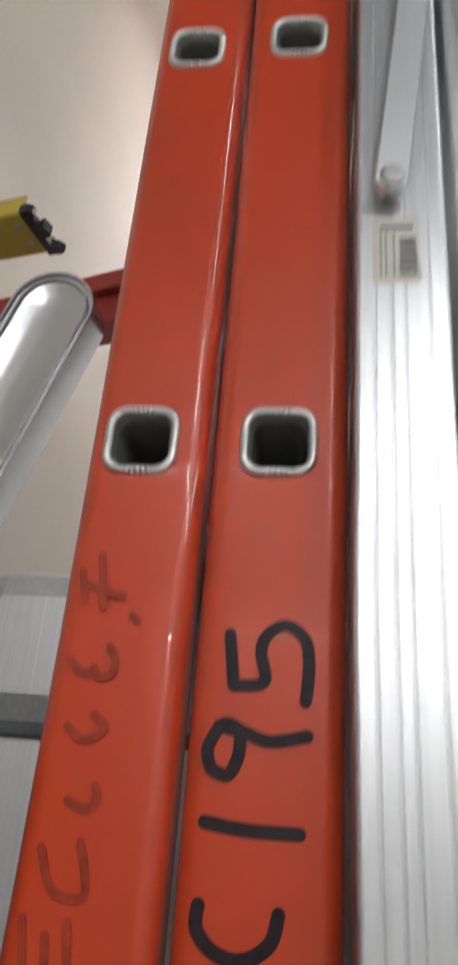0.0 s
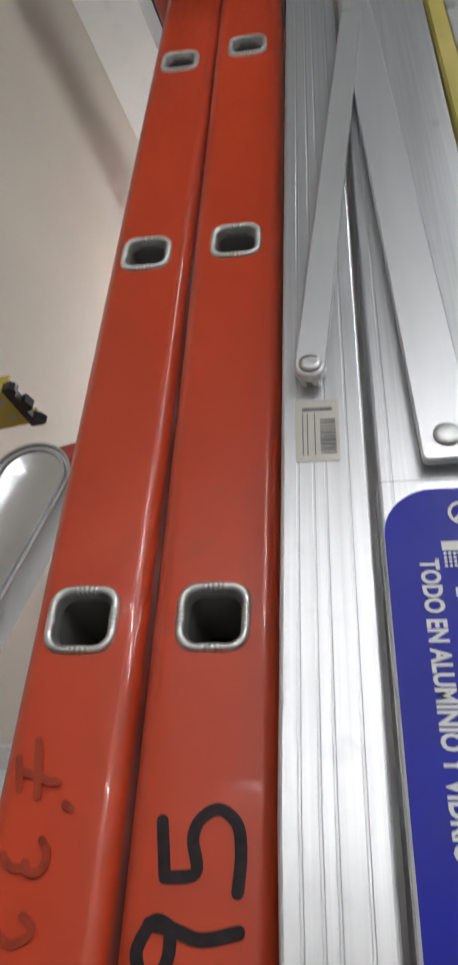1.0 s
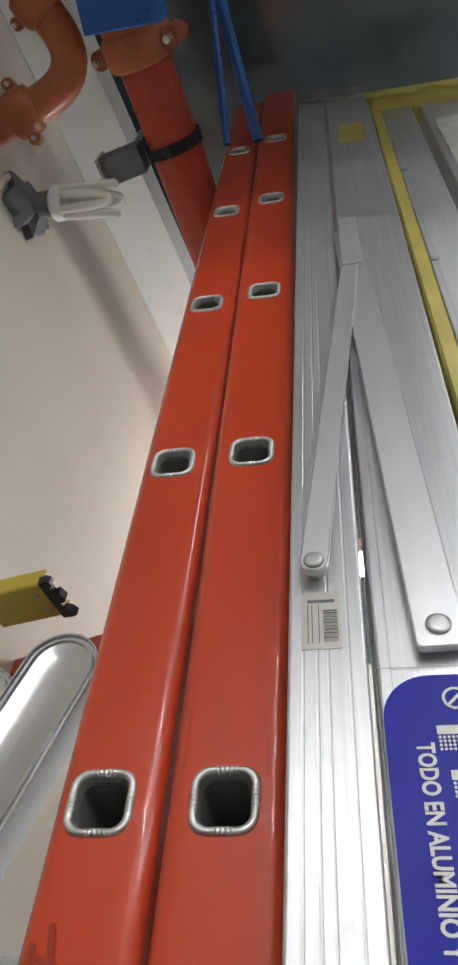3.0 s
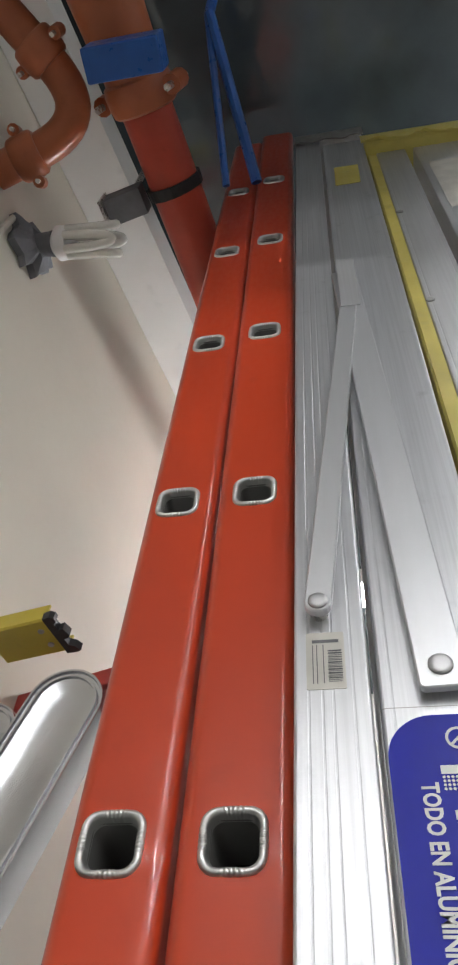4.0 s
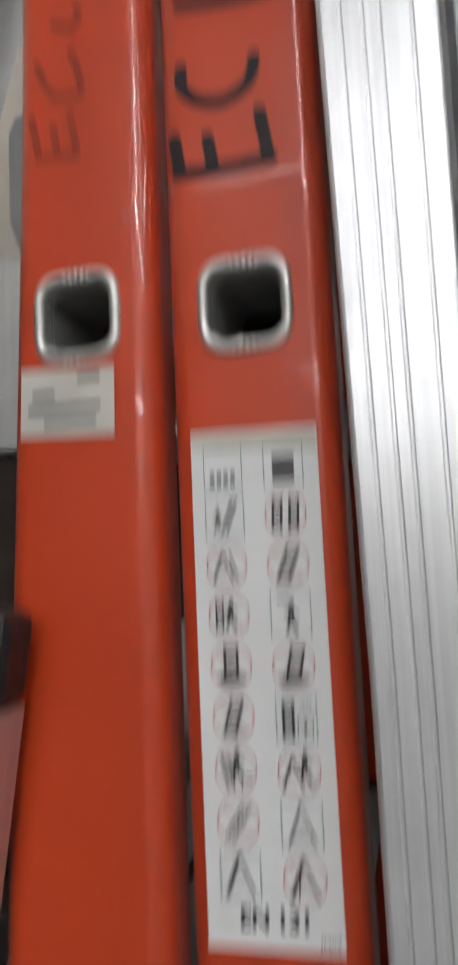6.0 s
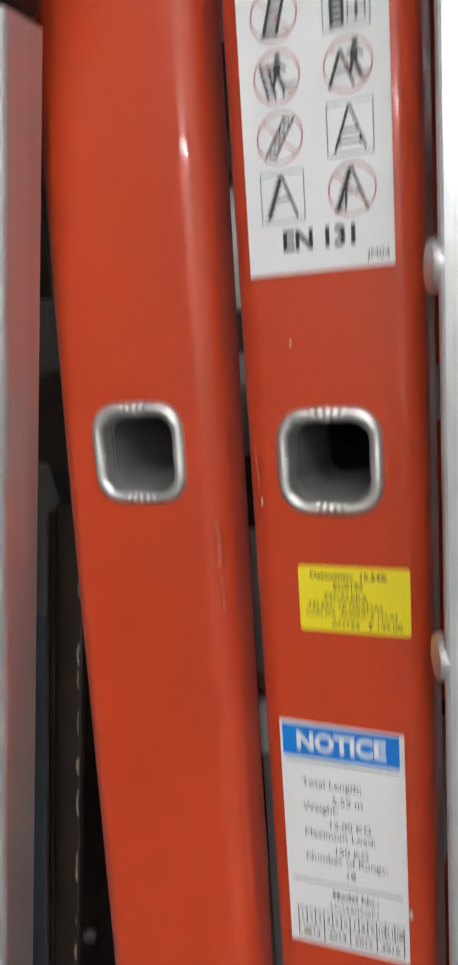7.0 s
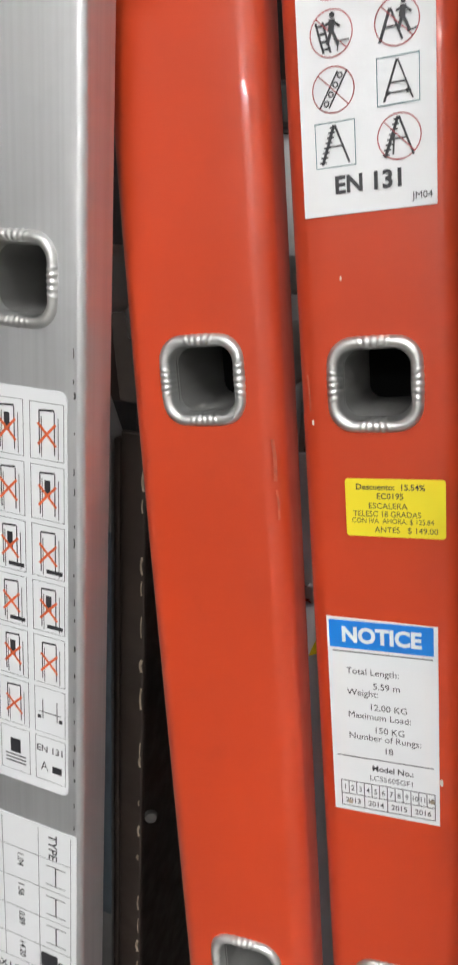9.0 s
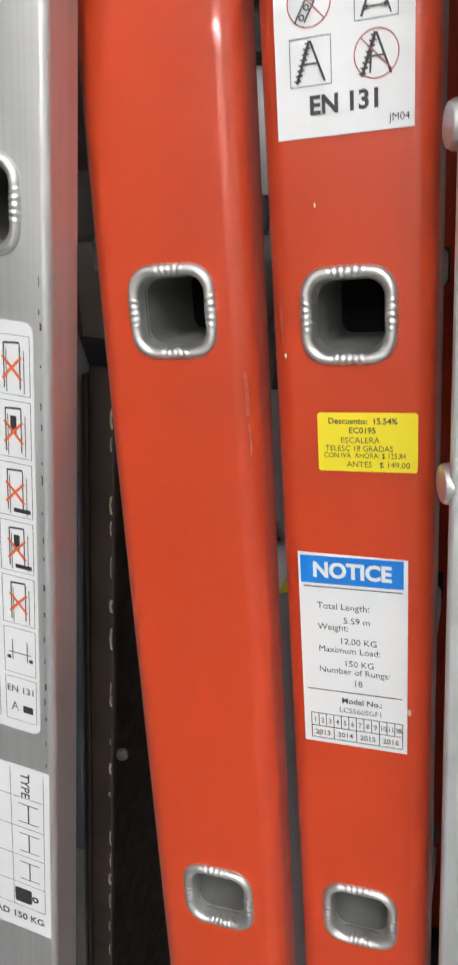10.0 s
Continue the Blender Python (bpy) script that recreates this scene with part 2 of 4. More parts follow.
def disc_head(bm, c, axis, r, h, n=20):
    """A domed rivet or bolt head."""
    c, axis = Vector(c), Vector(axis).normalized()
    return tube(bm, [c, c + axis * h * 0.55, c + axis * h * 0.9, c + axis * h], r, n, radii=[r, r, r * 0.88, r * 0.6])


# flat prints: u to the right, v up on a face that looks along -y, at depth y
def plate(bm, pts, y, thick=0.0004):
    return loft(bm, [[(u, y, v) for u, v in pts], [(u, y - thick, v) for u, v in pts]])


def stroke(bm, pts, w, y, closed=False):
    """A flat ribbon of width w through points (u, v)."""
    p = [Vector(q) for q in pts]
    n = len(p)
    left, right = [], []
    for i in range(n):
        a = p[(i - 1) % n] if closed or i else p[i]
        b = p[(i + 1) % n] if closed or i < n - 1 else p[i]
        d = (b - a).normalized()
        s = Vector((-d.y, d.x)) * w / 2
        left.append(bm.verts.new((p[i].x + s.x, y, p[i].y + s.y)))
        right.append(bm.verts.new((p[i].x - s.x, y, p[i].y - s.y)))
    for i in range(n if closed else n - 1):
        j = (i + 1) % n
        bm.faces.new((left[i], left[j], right[j], right[i]))
    return bm


def smooth_line(pts, n=6):
    """A soft curve through points."""
    p = [Vector(q) for q in pts]
    out = []
    for i in range(len(p) - 1):
        a, b, c, d = p[max(i - 1, 0)], p[i], p[i + 1], p[min(i + 2, len(p) - 1)]
        for k in range(n):
            t = k / n
            out.append(tuple(0.5 * (2 * b + (c - a) * t + (2 * a - 5 * b + 4 * c - d) * t * t + (3 * b - a - 3 * c + d) * t ** 3)))
    return out + [tuple(p[-1])]


def rect(bm, u0, u1, v0, v1, y):
    bm.faces.new([bm.verts.new(q) for q in ((u0, y, v0), (u1, y, v0), (u1, y, v1), (u0, y, v1))])
    return bm


def words(bm, s, u, v, size, y, turn=0.0, align="LEFT", bold=0.0, wide=1.0):
    """Letters on a face that looks along -y; turn in degrees, anticlockwise."""
    cu = bpy.data.curves.new("words", "FONT")
    cu.body, cu.size, cu.align_x, cu.offset, cu.resolution_u = s, size, align, bold, 3
    ob = new("words", cu)
    bpy.context.view_layer.update()
    me = ob.evaluated_get(bpy.context.evaluated_depsgraph_get()).to_mesh()
    m = Matrix.Translation((u, y, v)) @ Matrix(((1, 0, 0, 0), (0, 0, -1, 0), (0, 1, 0, 0), (0, 0, 0, 1))) @ pose(0, 0, 0, 0, 0, turn) @ Matrix.Diagonal((wide, 1, 1, 1))
    vs = [bm.verts.new(m @ q.co) for q in me.vertices]
    for pl in me.polygons:
        try:
            bm.faces.new([vs[i] for i in pl.vertices])
        except ValueError:
            pass
    bpy.data.objects.remove(ob)
    bpy.data.curves.remove(cu)
    return bm


def ring_points(u, v, r, n=28):
    return [(u + r * math.cos(i * math.tau / n), v + r * math.sin(i * math.tau / n)) for i in range(n)]


# ---- structure ----
WX, WY, WTURN = -0.490, -0.160, -11.9   # the cream wall passes here; it runs 11.9 degrees off y
WD = Vector((math.sin(radians(-WTURN)), math.cos(radians(-WTURN)), 0))
WN = Vector((WD.y, -WD.x, 0))


def on_wall(s, z, off=0.0):
    """A place on the cream wall: s metres along it, z up, off metres out of it."""
    q = Vector((WX, WY, 0)) + WD * s + WN * off
    return Vector((q.x, q.y, z))


SOFFIT = 2.85
wall_frame = Matrix.Translation((WX, WY, 0)) @ pose(0, 0, 0, 0, 0, WTURN)

ob = part("floor", box(bmesh.new(), -4, 5, -9.2, 2.2, -0.1, 0.0), FLOOR)
tagged(ob, "grey shop floor under the ladders", "floor", kind="structure")
ob = part("ceiling", box(bmesh.new(), -4, 5, -9.2, 2.2, CEIL, CEIL + 0.1), STORE)
tagged(ob, "pale shop ceiling with tube lights", "ceiling", kind="structure")
ob = part("wall_west", box(bmesh.new(), -0.14, 0.0, -0.75, 2.35, 0.0, CEIL), WALL)
ob.matrix_world = wall_frame
tagged(ob, "cream painted plaster wall behind the ladders", "wall", kind="structure")
ob = part("wall_north", box(bmesh.new(), -1.2, 5, 2.06, 2.2, 0.0, CEIL), STORE)
tagged(ob, "shadowed wall behind the ladder row", "wall", kind="structure")
ob = part("wall_east", box(bmesh.new(), 4.86, 5, -9.2, 2.06, 0.0, CEIL), STORE)
tagged(ob, "plain pale shop wall", "wall", kind="structure")
ob = part("wall_south", box(bmesh.new(), -4, 4.86, -9.2, -9.06, 0.0, CEIL), STORE)
tagged(ob, "plain pale far shop wall", "wall", kind="structure")
ob = part("wall_outer", box(bmesh.new(), -4, -3.86, -9.06, 2.2, 0.0, CEIL), STORE)
tagged(ob, "plain pale side wall", "wall", kind="structure")
ob = part("soffit", box(bmesh.new(), 0.002, 0.125, -0.75, 1.2, SOFFIT, SOFFIT + 0.1), WHITE_CEIL)
ob.matrix_world = wall_frame
tagged(ob, "white painted soffit along the cream wall", "ceiling", kind="structure")

# dark mezzanine deck over the ladder row
deck = thing("mezzanine_deck", "glossy dark grey mezzanine underside over the ladders", "deck", kind="structure")
part("sheet", box(bmesh.new(), -0.47, 4.8, -1.20, 2.04, 2.985, 3.02), GLOSS_DARK, deck)
# added beam, out of view, keeps lamp light off the ladder tops
part("shade_beam", box(bmesh.new(), -0.47, 4.8, -1.25, -1.204, 2.48, 3.06, 0.004), DARK, deck)

# light fittings
for lx, ly, lz, turn, watts in LAMPS:
    fit = thing("unseen_tube_light", "unseen bare tube light added overhead to light the ladders and wall", "lamp", pose(lx, ly, lz, 0, 0, turn), "ceiling lights")
    part("housing", box(bmesh.new(), -0.64, 0.64, -0.03, 0.03, 0.035, 0.085, 0.006), LAMP_WHITE, fit)
    part("tube", tube(bmesh.new(), [(-TUBE_L / 2, 0, 0), (TUBE_L / 2, 0, 0)], TUBE_R, 10), glow("lit_tube", watts), fit, "lit glass tube", smooth=True)
    for k in (-1, 1):
        part("holder", box(bmesh.new(), 0.615 * k - 0.013, 0.615 * k + 0.013, -0.022, 0.022, -0.022, 0.036, 0.003), LAMP_WHITE, fit)
        part("rod", tube(bmesh.new(), [(0.5 * k, 0, 0.08), (0.5 * k, 0, (CEIL if ly < -1.5 else 2.983) - lz)], 0.004, 6), STEEL, fit)

# ---- the orange extension ladder ----
RUNG = 0.305
RUNG_Z = [1.40 + RUNG * k for k in range(-4, 5)]
TOP = 2.96


def flare(z):
    """Half the width of the left rail towards -x: wider below, drawn in by a soft bend."""
    t = min(1.0, max(0.0, (z - 0.72) / 0.62))
    return 0.0368 - 0.0095 * t * t * (3 - 2 * t) + 0.0022 * max(0.0, z - 1.4)


def left_place(z):
    return -0.0732 + 0.0026 * z, -0.0006 + (0.0070 if z > 1.2 else 0.0200) * (z - 1.2)


def squircle(h, r, per_side=22, per_corner=6):
    """Points round a rounded square, with many along each side."""
    out = []
    c = h - r
    for q in range(4):
        rot = Matrix.Rotation(q * math.pi / 2, 2)
        for i in range(per_side):
            out.append(rot @ Vector((h, -c + 2 * c * i / per_side)))
        for i in range(per_corner):
            a = math.pi / 2 * i / per_corner
            out.append(rot @ Vector((c + r * math.cos(a), c + r * math.sin(a))))
    return out


def collar_bm():
    """The swaged rung end: a rounded square bead with crimp marks in the middle of each side."""
    bm = bmesh.new()
    base_r = squircle(0.0169, 0.0090, 44, 7)
    rows = []
    steps = 9
    for k in range(steps):
        a = math.pi * k / (steps - 1)
        ring = []
        for p in base_r:
            near = min(abs(p.x), abs(p.y))
            fade = max(0.0, 1 - (near / 0.0078) ** 4)
            rad = 0.0027 + 0.00017 * math.cos(near * math.tau / 0.0027) * fade
            out = math.cos(a) * rad
            f = 1 + out / p.length
            ring.append((p.x * f, 0.0006 - math.sin(a) * rad * 1.1, p.y * f))
        rows.append(ring)
    # inner throat
    rows.append([(p.x * 0.80, 0.006, p.y * 0.80) for p in base_r])
    loft(bm, rows, caps=False)
    return bm


def throat_bm():
    bm = bmesh.new()
    inn = squircle(0.0136, 0.0062, 4, 5)
    out = squircle(0.0158, 0.0075, 4, 5)
    loft(bm, [[(p.x, 0.004, p.y) for p in inn], [(p.x, 0.366, p.y) for p in inn], [(p.x, 0.366, p.y) for p in out], [(p.x, 0.004, p.y) for p in out]], caps=False)
    return bm


def half_channel(side, edge, inner, depth, wall, r):
    """One side of a C-shaped rail: half of the web, from inner to edge, and its flange."""
    p = [(inner, 0.0)] + arc(edge - r, r, r, -90, 0, 7) + [(edge, depth), (edge - wall, depth)]
    p += arc(edge - r, r, max(r - wall, 0.0004), 0, -90, 4) + [(inner, wall)]
    return p if side > 0 else [(-x, y) for x, y in p[::-1]]


def holed_rail(place, half_l, half_r, rungs, flip, parent, mat, z0, z1, extra=(), hole=0.0155, depth=0.030, wall=0.0035, r=0.0095):
    """A rail with an opening for every rung; place gives its middle (x, y) at a height."""
    gaps = [(z - hole, z + hole) for z in rungs]
    cuts = sorted([z0, z1, *extra, *(q for g in gaps for q in g)])
    bm = bmesh.new()
    rings = []
    for z in cuts:
        cx, cy = place(z)
        pts = half_channel(1, half_r, hole, depth, wall, r) + half_channel(-1, half_l(z), hole, depth, wall, r)
        rings.append([bm.verts.new((cx + x, flip - y if flip else cy + y, z)) for x, y in pts])
    n = len(rings[0])
    h = n // 2
    for a, b, za, zb in zip(rings, rings[1:], cuts, cuts[1:]):
        inside = any(g[0] - 1e-6 <= za and zb <= g[1] + 1e-6 for g in gaps)
        for i in range(n):
            j = (i + 1) % n
            if not (inside and i in (h - 1, n - 1)):
                bm.faces.new((a[i], a[j], b[j], b[i]))
        if inside:
            bm.faces.new((a[h - 1], a[0], b[0], b[h - 1]))
            bm.faces.new((a[n - 1], a[h], b[h], b[n - 1]))
            for q in (a, b):
                bm.faces.new((q[0], q[h - 1], q[h], q[n - 1]))
    bm.faces.new(rings[0])
    bm.faces.new(rings[-1])
    return part("rail", bm, mat, parent, smooth=True)


def red_rail(place, half_l, half_r, rungs, flip, parent, depth):
    return holed_rail(place, half_l, half_r, rungs, flip, parent, RED, 0.012, TOP, (0.72, 0.87, 0.95, 1.0, 1.05, 1.13, 1.2, 1.3), depth=depth)


def red_section(place, half_l, half_r, y_back, parent, rungs, depth):
    red_rail(place, half_l, half_r, rungs, 0, parent, depth)
    red_rail(place, half_l, half_r, rungs, y_back, parent, depth)
    tube_me = collar_me = shade_plug_me = None
    for z in rungs:
        if tube_me is None:
            r = part("rung", throat_bm(), ALU_DARKENED, parent, "hollow square aluminium rung", smooth=True)
            c = part("collar", collar_bm(), ALU_CAST, r, "crimped aluminium collar", smooth=True)
            tube_me, collar_me = r.data, c.data
        else:
            r = new("rung", tube_me)
            r.parent = parent
            r["label"] = "hollow square aluminium rung"
            c = new("collar", collar_me)
            c.parent = r
            c["label"] = "crimped aluminium collar"
        # added black sheet closes the tube, painting the dark of its unlit inside
        if shade_plug_me is None:
            pg = part("shade_plug", plate(bmesh.new(), [tuple(q) for q in squircle(0.0135, 0.006, 2, 4)], 0.060, 0.003), TUBE_SHADE, r, "black sheet standing in for the shade inside the rung")
            shade_plug_me = pg.data
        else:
            pg = new("shade_plug", shade_plug_me)
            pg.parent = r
        r.location = (*place(z), z)
    for yb, k in ((0.004, 1), (y_back - 0.004, -1)):
        x = place(0)[0]
        part("foot", box(bmesh.new(), x - half_l(0) + 0.004, x + half_r - 0.004, min(yb, yb + 0.03 * k), max(yb, yb + 0.03 * k), 0.0, 0.05, 0.004), BLACK, parent, "black rubber foot")


ladder = thing("extension_ladder", "orange fibreglass extension ladder with aluminium rungs and stickers, standing upright", "ladder")
red_section(lambda z: (0.0, 0.0), lambda z: 0.0325, 0.0340, 0.40, ladder, RUNG_Z, 0.030)
red_section(left_place, flare, 0.0335, 0.37, ladder, [1.40 + 0.3025 * k for k in range(-4, 5)], 0.024)


# handwriting on the rails: text runs upward, letter tops towards -x
def marker(bm, lines, w, y=-0.0004, dx=0.0):
    for n, ln in enumerate(lines):
        y -= 0.0001
        pts = smooth_line([(dx - v, s) for s, v in ln])
        stroke(bm, pts, w, y)
        for k, e in enumerate((pts[0], pts[-1])):
            vs = [bm.verts.new((u, y - 0.00002 * (k + 1), v)) for u, v in ring_points(*e, w / 2, 10)]
            bm.faces.new(vs)
    return bm


CODE = [
    [(1.153, 0.025), (1.152, 0.006), (1.153, -0.014)], [(1.153, 0.024), (1.168, 0.026)], [(1.153, 0.010), (1.166, 0.012)], [(1.153, -0.013), (1.173, -0.010)],
    [(1.198, 0.022), (1.190, 0.022), (1.183, 0.015), (1.181, 0.004), (1.187, -0.006), (1.197, -0.009)],
    [(1.227, 0.022), (1.225, 0.005), (1.225, -0.016)],
    [(1.263, 0.010), (1.265, 0.017), (1.255, 0.023), (1.247, 0.021)], [(1.247, 0.021), (1.245, 0.014), (1.253, 0.010), (1.262, 0.010)], [(1.264, 0.019), (1.262, 0.008), (1.259, -0.003), (1.262, -0.018)],
    [(1.303, 0.017), (1.281, 0.014)],
    [(1.281, 0.014), (1.283, 0.001), (1.296, 0.003), (1.304, 0.000), (1.308, -0.008), (1.302, -0.016), (1.290, -0.018), (1.276, -0.017)],
]
for i, j in ((0, 4), (4, 5), (5, 6), (6, 9), (9, 11)):
    part("marker_letter", marker(bmesh.new(), CODE[i:j], 0.0054), MARKER, ladder, "black handwritten marker stroke")
FAINT = [
    [(1.329, 0.020), (1.315, 0.017)], [(1.323, 0.018), (1.321, 0.010), (1.318, 0.002)], [(1.337, 0.012), (1.312, 0.008)],
    [(1.319, 0.001), (1.318, -0.001)], [(1.309, -0.006), (1.307, -0.009)],
    [(1.288, 0.019), (1.283, 0.014), (1.283, 0.009)], [(1.285, 0.008), (1.281, 0.005), (1.283, 0.000), (1.289, -0.001), (1.294, 0.002)],
    [(1.260, 0.016), (1.255, 0.009), (1.257, 0.002), (1.261, 0.000), (1.265, 0.005)],
    [(1.231, 0.011), (1.228, 0.003), (1.232, -0.001), (1.237, 0.000)],
    [(1.213, 0.019), (1.203, 0.015), (1.197, 0.010), (1.197, -0.001), (1.207, 0.000), (1.216, 0.003)],
    [(1.188, 0.022), (1.172, 0.019)], [(1.183, 0.012), (1.170, 0.010)], [(1.188, 0.004), (1.170, 0.001)], [(1.170, 0.019), (1.169, 0.001)],
]
for i, j in ((0, 3), (3, 4), (4, 5), (5, 7), (7, 8), (8, 9), (9, 10), (10, 14)):
    part("faded_letter", marker(bmesh.new(), FAINT[i:j], 0.0036, y=-0.0014, dx=-0.068), MARKER_FADED, ladder, "faded illegible marker stroke")


# safety sticker with two columns of pictograms
def ladder_mark(bm, u, v, h, lean, w, y, rungs=5, thick=0.0011):
    dx = h * math.tan(radians(lean))
    for s in (-1, 1):
        stroke(bm, [(u - dx / 2 + s * w, v - h / 2), (u + dx / 2 + s * w, v + h / 2)], thick, y)
    for i in range(rungs):
        t = (i + 0.5) / rungs - 0.5
        stroke(bm, [(u + dx * t - w, v + h * t), (u + dx * t + w, v + h * t)], thick * 0.9, y - 0.00003)


def trestle_mark(bm, u, v, h, y, thick=0.0009, steps=0):
    """An open step ladder; steps adds the treads on its left leg."""
    a, b = Vector((u - h * 0.38, v - h / 2)), Vector((u - h * 0.02, v + h / 2))
    stroke(bm, [a, b], thick * 1.4, y)
    stroke(bm, [(u + h * 0.38, v - h / 2), (u, v + h / 2)], thick, y - 0.00003)
    stroke(bm, [(u - h * 0.19, v - h * 0.05), (u + h * 0.19, v - h * 0.05)], 0.0006, y - 0.00006)
    for i in range(steps):
        p = a.lerp(b, (i + 0.5) / steps)
        stroke(bm, [(p.x - 0.0013, p.y), (p.x + 0.0013, p.y)], 0.0006, y - 0.00009)


def blot(bm, u, v, rx, rz, y, n=22):
    """A dark uneven patch under a ladder's foot."""
    bm.faces.new([bm.verts.new((u + rx * math.cos(a) * (1 + 0.14 * math.sin(5 * a)), y, v + rz * math.sin(a) * (1 + 0.2 * math.cos(3 * a)))) for a in [math.tau * q / n for q in range(n)]])


def climber(bm, u, v, h, y, lean=1):
    """A plain upright pictogram shape: a dot over a slanted body with spread limbs."""
    bm.faces.new([bm.verts.new((p, y, q)) for p, q in ring_points(u, v + h * 0.42, h * 0.09, 12)])
    stroke(bm, [(u, v + h * 0.30), (u - 0.0006 * lean, v - h * 0.05)], h * 0.20, y - 0.00003)
    stroke(bm, [(u, v + h * 0.26), (u + h * 0.24 * lean, v + h * 0.06)], h * 0.075, y - 0.00006)
    stroke(bm, [(u, v + h * 0.24), (u - h * 0.24 * lean, v + h * 0.16)], h * 0.075, y - 0.00006)
    stroke(bm, [(u, v - h * 0.04), (u + h * 0.17 * lean, v - h * 0.45)], h * 0.10, y - 0.00006)
    stroke(bm, [(u - 0.0006, v - h * 0.04), (u - h * 0.18 * lean, v - h * 0.40)], h * 0.10, y - 0.00009)


def safety_sticker(parent):
    st = part("safety_sticker", plate(bmesh.new(), [(-0.025, 0.8555), (0.025, 0.8555), (0.0252, 1.0435), (-0.0243, 1.0445)], -0.0002), PAPER, parent, "white sticker with rows of pictograms and EN 131")
    part("grey_heading", plate(bmesh.new(), [(-0.0238, 1.0375), (0.0247, 1.0350), (0.0248, 1.0425), (-0.0239, 1.0436)], -0.0007, 0.0002), PAPER_WORN, st, "worn grey heading strip")
    y = -0.0010
    kinds = [("box", "book"), ("box", "panel"), ("box", "pair"), ("ring", "twin"), ("ring", "fold"), ("ring", "steep"), ("ring", "carry"), ("box", "climb"),
             ("ring", "tower"), ("ring", "slip"), ("ring", "lean"), ("box", "house"), ("ring", "reach"), ("ring", "jump"), ("ring", "plank"), ("box", "strut"),
             ("box", "steps"), ("ring", "steps")]
    for i, (shape, mark) in enumerate(kinds):
        row, col = divmod(i, 2)
        u = -0.0118 + 0.0236 * col
        v = 1.0301 - 0.0187 * row - (0.0004 if col else 0)
        ink, edge = bmesh.new(), bmesh.new()
        if shape == "ring":
            stroke(edge, ring_points(u, v, 0.0078), 0.00042, y, True)
            stroke(edge, [(u - 0.0055, v + 0.0055), (u + 0.0055, v - 0.0055)], 0.00036, y - 0.0001)
        else:
            stroke(edge, [(u - 0.0075, v - 0.0078), (u + 0.0075, v - 0.0078), (u + 0.0075, v + 0.0078), (u - 0.0075, v + 0.0078)], 0.00042, y, True)
        if mark == "steps":
            trestle_mark(ink, u, v, 0.0135, y, 0.0008, 8)
            if shape == "ring":
                stroke(ink, [(u - 0.0022, v - 0.006), (u - 0.0018, v + 0.001)], 0.0007, y - 0.0002)
        elif mark == "strut":
            trestle_mark(ink, u, v, 0.0135, y, 0.0006)
            stroke(ink, [(u - 0.0042, v - 0.0040), (u + 0.0042, v - 0.0040)], 0.0005, y - 0.0002)
            for s in (-1, 1):
                blot(ink, u + 0.0036 * s, v - 0.0040, 0.0010, 0.0008, y - 0.0003, 10)
        elif mark in ("tower", "slip"):
            ladder_mark(ink, u + (0.0008 if mark == "slip" else 0), v + 0.0012, 0.0115, 12 if mark == "slip" else 0, 0.0024, y)
            blot(ink, u, v - 0.0046, 0.0056, 0.0017, y - 0.0002)
        elif mark == "house":
            ladder_mark(ink, u - 0.0030, v - 0.0006, 0.0130, 0, 0.0018, y, 7)
            stroke(ink, [(u - 0.0012, v + 0.0012), (u + 0.0072, v + 0.0018)], 0.0005, y - 0.0002)
            for s in (0, 1):
                stroke(ink, [(u + 0.0005 + 0.0030 * s, v - 0.0060), (u + 0.0030 + 0.0030 * s, v - 0.0060), (u + 0.0030 + 0.0030 * s, v - 0.0008), (u + 0.0005 + 0.0030 * s, v - 0.0008)], 0.0004, y - 0.0002, True)
            stroke(ink, [(u + 0.0005, v - 0.0034), (u + 0.0060, v - 0.0034)], 0.0004, y - 0.0003)
            words(ink, "MIN", u + 0.0018, v + 0.0050, 0.0022, y)
            words(ink, "1 m", u + 0.0022, v + 0.0026, 0.0022, y)
        elif mark in ("lean", "steep"):
            ladder_mark(ink, u, v, 0.0125, 15 if mark == "lean" else 20, 0.0022, y)
            stroke(ink, [(u - 0.0048, v - 0.0058), (u + 0.0046, v - 0.0058)], 0.0004, y - 0.0002)
        elif mark == "reach":
            ladder_mark(ink, u - 0.0030, v - 0.0010, 0.0105, -14, 0.0013, y, 4, 0.0008)
            climber(ink, u + 0.0006, v + 0.0010, 0.0115, y - 0.0002)
            stroke(ink, [(u + 0.0022, v - 0.0062), (u + 0.0026, v - 0.0030), (u + 0.0066, v - 0.0030)], 0.0006, y - 0.0004)
        elif mark == "jump":
            trestle_mark(ink, u - 0.0022, v - 0.0008, 0.0105, y, 0.0008)
            climber(ink, u + 0.0024, v + 0.0014, 0.0110, y - 0.0002)
            stroke(ink, [(u + 0.0036, v - 0.0040), (u + 0.0070, v - 0.0032)], 0.0006, y - 0.0004)
        elif mark == "plank":
            dx = 0.0036
            for s in (-1, 1):
                stroke(ink, [(u - dx + 0.0018 * s, v - 0.0060), (u + dx + 0.0018 * s, v + 0.0060)], 0.0006, y)
